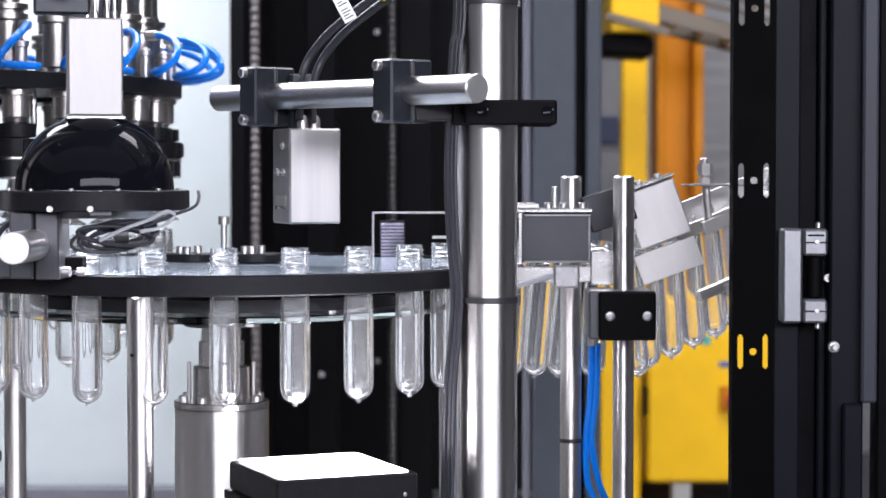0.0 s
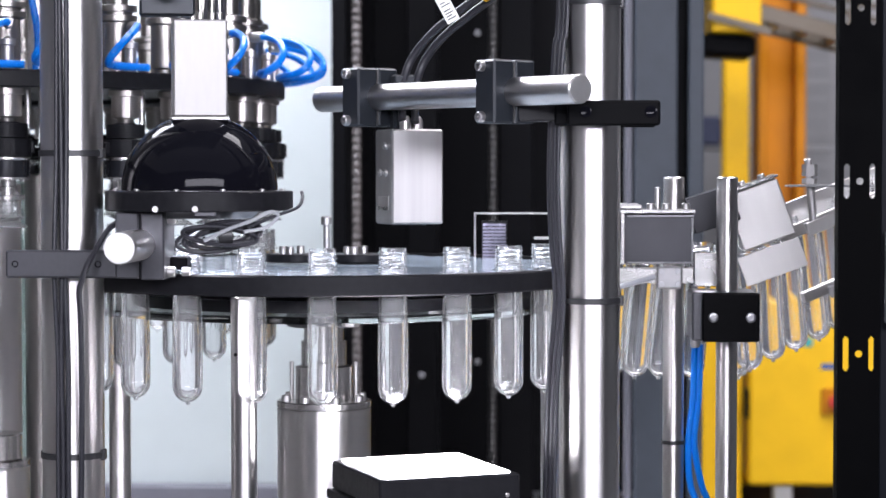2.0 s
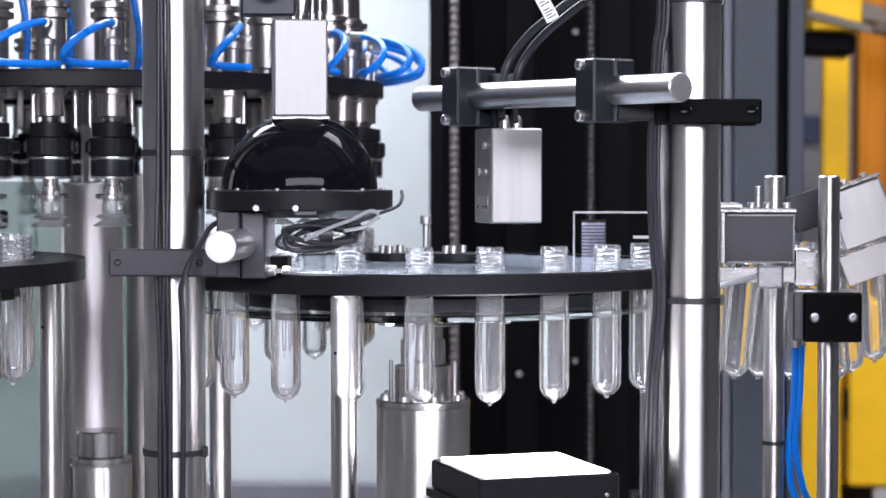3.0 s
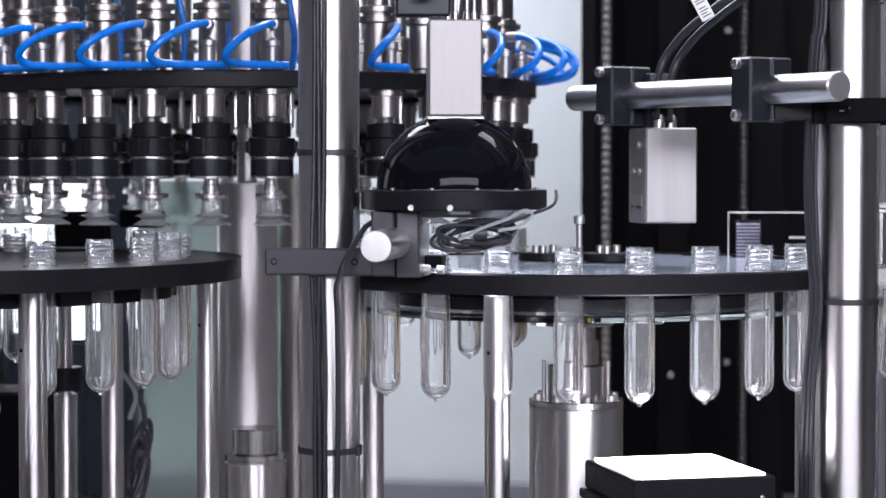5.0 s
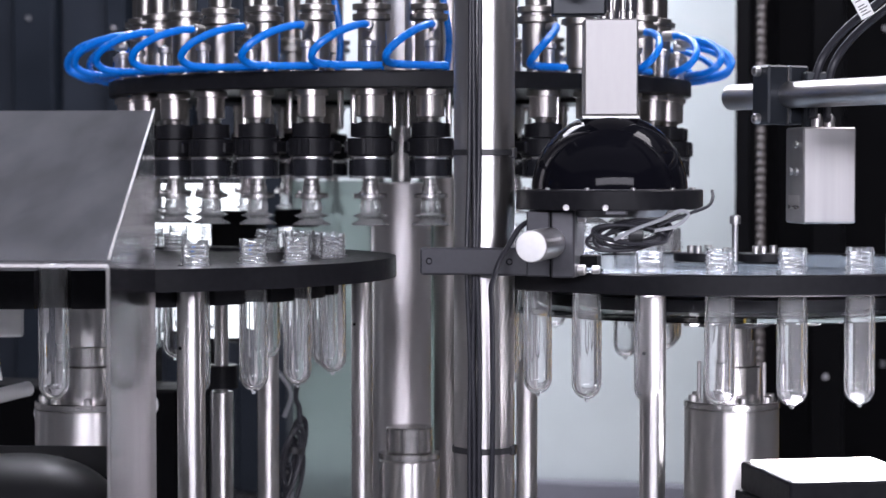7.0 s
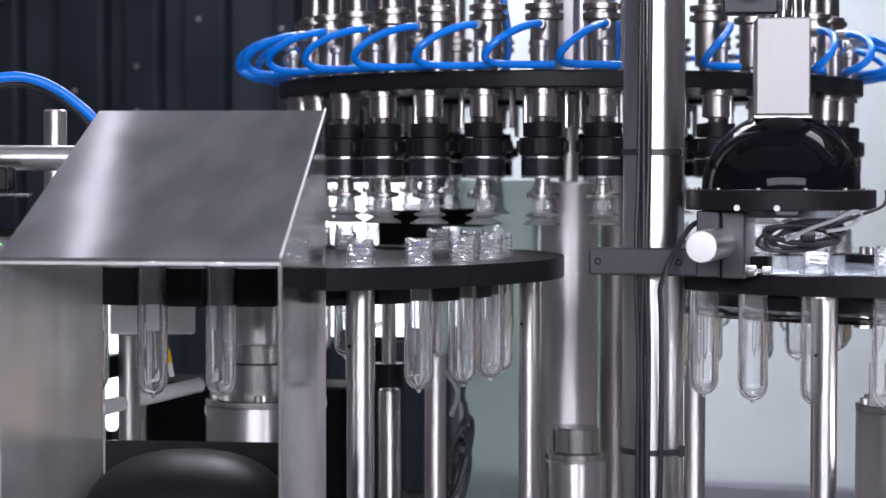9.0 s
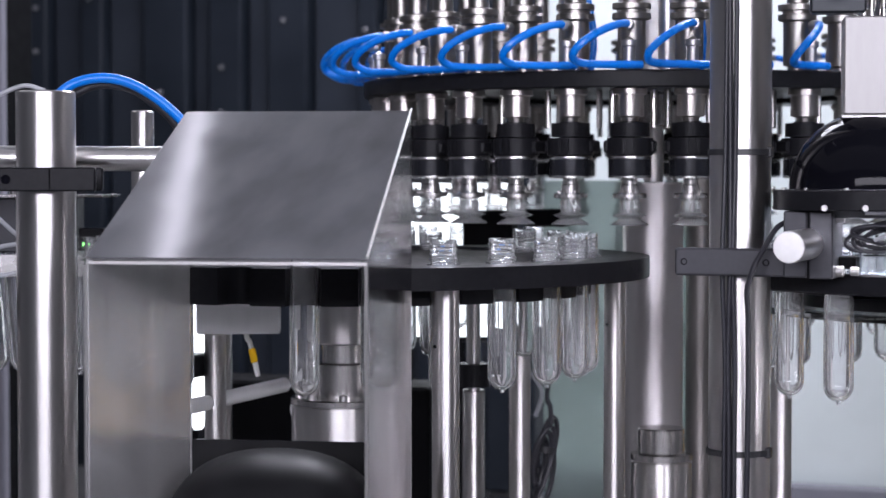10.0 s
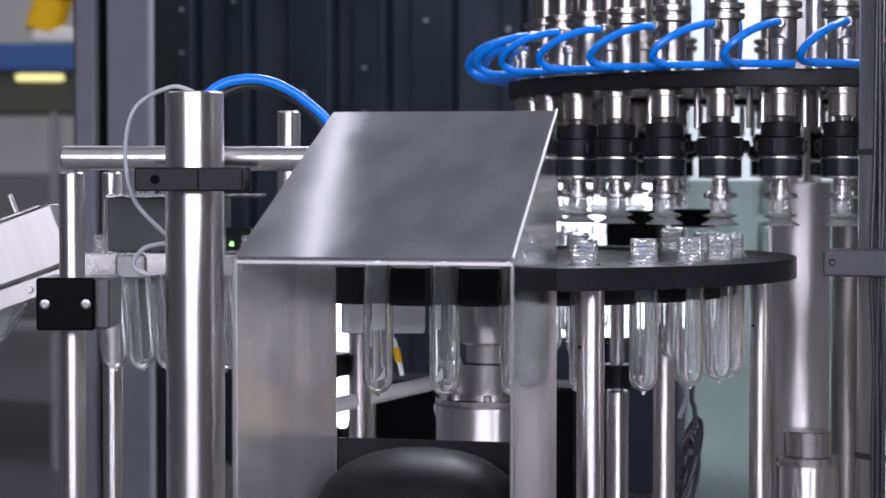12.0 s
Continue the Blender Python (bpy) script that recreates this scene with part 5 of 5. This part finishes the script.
def hall_left():
    solid("dark_partition", block(-9.5, -3.4, 9.6, 9.7, 0, 1.30, 0.01), GREY_PAINT, "grey partition in the workshop", "partition", kind="structure", at=pose(0, 0, 0, 0, 0, 0))
    rk = thing("workshop_rack", "workshop rack with a blue beam and dark shelves", "rack", pose(-5.30, 7.45, 0, 0, 0, 24))
    part("beam", block(-0.8, 0.8, 0.0, 0.06, 1.745, 1.86, 0.005), BLUE_PAINT, rk, "blue painted beam")
    part("upper_shelf", block(-0.8, 0.8, 0.06, 0.5, 1.56, 1.745, 0.005), OLIVE, rk)
    for x in (-0.5, 0.02, 0.5):
        part("upright", block(x, x + 0.035, 0.02, 0.06, 0.0, 1.56, 0.003), GREY_PAINT, rk)
    for z in (0.62, 0.85):
        part("shelf", block(-0.8, 0.8, 0.0, 0.5, z, z + 0.035, 0.004), GREY_PAINT, rk)
    part("bench_top", block(-0.8, 0.8, -0.05, 0.5, 0.96, 1.03, 0.005), BROWN, rk, "brown wooden bench top")
    part("tube_lamp", block(-0.13, 0.08, 0.03, 0.055, 1.70, 1.73, 0.01), LAMP_WARM, rk, "glowing tube lamp")
    rb = thing("yellow_robot_arm", "yellow machine arm above the rack", "machine arm", pose(-5.36, 7.60, 0.145, 0, 0, 24))
    part("foot", block(-0.10, 0.12, 0, 0.2, 1.72, 1.80, 0.02), WHITE_PLASTIC, rb)
    part("arm", moved(block(-0.08, 0.08, 0, 0.12, -0.12, 0.16, 0.03), pose(-0.02, 0, 1.87, 0, 20, 0)), YELLOW, rb)
    part("joint", moved(rod(0.06, 0, 0.16, 20), pose(0.06, 0.14, 1.98, 90)), BLACK_MATT, rb)
    for x, z, s in ((-0.22, 1.03, 0.05), (-0.10, 1.03, 0.07), (0.05, 1.03, 0.045), (0.16, 1.03, 0.06)):
        solid("bag", moved(lathe([(0, 0), (s, 0), (s * 1.15, s * 0.5), (s * 0.8, s * 1.1), (s * 0.3, s * 1.4), (0, s * 1.4)], 12), pose(-5.30 + x * 0.91, 7.55 + x * 0.41, z + 0.002)), GREY_PAINT, "grey cloth bag on the bench", "bag", group="bags on the bench")
    solid("pale_wall_panel", block(-9, -3.6, 10.2, 10.3, 0, 3.2, 0.01), WHITE_PLASTIC, "pale wall panel behind the workshop rack", "panel", kind="structure")


LAMP_WARM = material("tube_lamp_glow", (0.9, 0.85, 0.32), 0.5, glow=0.8)
hall_left()


# ---- preforms ----
def preform_meshes():
    """A clear preform: straight body with a round tip and a gate nub, and a threaded neck with a support ring."""
    neck = [(0.0109, 1.2310), (0.0128, 1.2310), (0.0128, 1.2285)]
    for k in range(3):
        z = 1.2275 - 0.0042 * k
        neck += [(0.0126, z), (0.0140, z - 0.0010), (0.0140, z - 0.0018), (0.0126, z - 0.0028)]
    neck += [(0.0126, 1.2140), (0.0142, 1.2132), (0.0142, 1.2112), (0.0128, 1.2104), (0.0128, 1.2090), (0.0162, 1.2086), (0.0162, 1.2068), (0.0132, 1.2062), (0.0108, 1.2062)]
    body = [(0.0132, 1.2060), (0.0136, 1.19), (0.0143, 1.165)]
    for a in range(0, 86, 9):
        body.append((0.0143 * math.cos(radians(a)), 1.1000 - 0.0155 * math.sin(radians(a))))
    body += [(0.0022, 1.0842), (0.0018, 1.0820), (0, 1.0818)]
    inside = [(0, 1.0885)] + [(0.0108 * math.cos(radians(a)), 1.1000 - 0.0115 * math.sin(radians(a))) for a in range(80, -1, -16)]
    inside += [(0.0108, 1.165), (0.0104, 1.19), (0.0108, 1.2060)]
    shell = lathe(body + inside, 24)
    rim = sorted((v for v in shell.verts if abs(v.co.z - 1.2060) < 1e-6), key=lambda v: (v.co.to_2d().length < 0.012, math.atan2(v.co.y, v.co.x)))
    n = len(rim) // 2
    for i in range(n):
        shell.faces.new((rim[i], rim[(i + 1) % n], rim[n + (i + 1) % n], rim[n + i]))
    out = []
    for nm, bm in (("preform", shell), ("neck", lathe(neck, 24, True))):
        bm.transform(Matrix.Translation((0, 0, -1.2086)))
        out.append(mesh_of(nm, bm, PLASTIC_NECK if nm == "neck" else PLASTIC))
    return out


PREFORM, NECK = preform_meshes()
HANG, HANG_L = 1.2086, 1.2145
MISSING = (30,)


def preform_pose(s):
    """Where a preform is, s pitches after it enters the right wheel: chute, right wheel, carousel, left wheel, chute."""
    if s < 0:
        d = -0.0286 * s
        start = ring_place(RIGHT, R_STAR, 90 + SLOT_R)
        if d < 0.175:
            f = d / 0.175
            return pose(start[0] + d * 1.03, start[1] + 0.035 * f, HANG - 0.004 * f, 0, min(8, 60 * d) if d < 0.13 else 8 - 16 * (d - 0.13) / 0.045, 0)
        e = d - 0.175
        return pose(start[0] + 0.180 + e * 0.80, start[1] + 0.035 + e * 0.50, HANG - 0.004 + e * 0.34, 0, max(-7, -60 * e), 0)
    if s < 15:
        return pose(*ring_place(RIGHT, R_STAR, 90 + SLOT_R - 15 * s, HANG))
    if s <= 40:
        return pose(*ring_place(CAROUSEL, R_HEAD, SLOT_C + 45 + 11.25 * (s - 15), HANG))
    if s <= 54:
        return pose(*ring_place(LEFT, R_STAR, 150 + SLOT_L - 15 * (s - 40), HANG_L))
    d = 0.0286 * (s - 54)
    start = ring_place(LEFT, R_STAR, -60 + SLOT_L)
    if s <= 61:
        return pose(start[0] - d * 1.02, start[1] + 0.075 * min(1, d / 0.06) - d * 0.30, HANG_L - 0.003, 0, -5 * min(1, d / 0.05), 0)
    # lying down in the covered chute, picking up speed
    e, f = s - 61, min(1.0, (s - 61) / 0.8)
    x, y = start[0] - 0.2045 - 0.105 * e * 0.857 - 0.008 * f, start[1] + 0.015 - 0.105 * e * 0.385 + 0.018 * f
    return pose(x, y, HANG_L - 0.003 + 0.030 * f - 0.036 * e, 0, 5 + 65 * f, 24)


preforms = {}
for k in range(-36, 52):
    if k in MISSING:
        continue
    ob = new("preform", PREFORM)
    ob.visible_shadow = False
    tagged(ob, "clear plastic bottle preform with a threaded neck", "preform", "preforms on the line")
    ob.matrix_world = preform_pose(k)
    neck = new("neck", NECK)
    neck.parent, neck.visible_shadow = ob, False
    preforms[k] = ob


def motions():
    """Preforms along the line, wheels and carousel turning in step."""
    for k, ob in preforms.items():
        walk(ob, [(t / 4, preform_pose(k + RATE * t / 4)) for t in range(49)])
    for wheel, c in ((wheel_right, RIGHT), (wheel_left, LEFT)):
        walk(wheel, [(t / 2, pose(c[0], c[1], 0, 0, 0, -7.5 * RATE * t)) for t in range(25)])
    walk(carousel_ob, [(t / 2, pose(CAROUSEL[0], CAROUSEL[1], 0, 0, 0, 5.625 * RATE * t)) for t in range(25)])


motions()
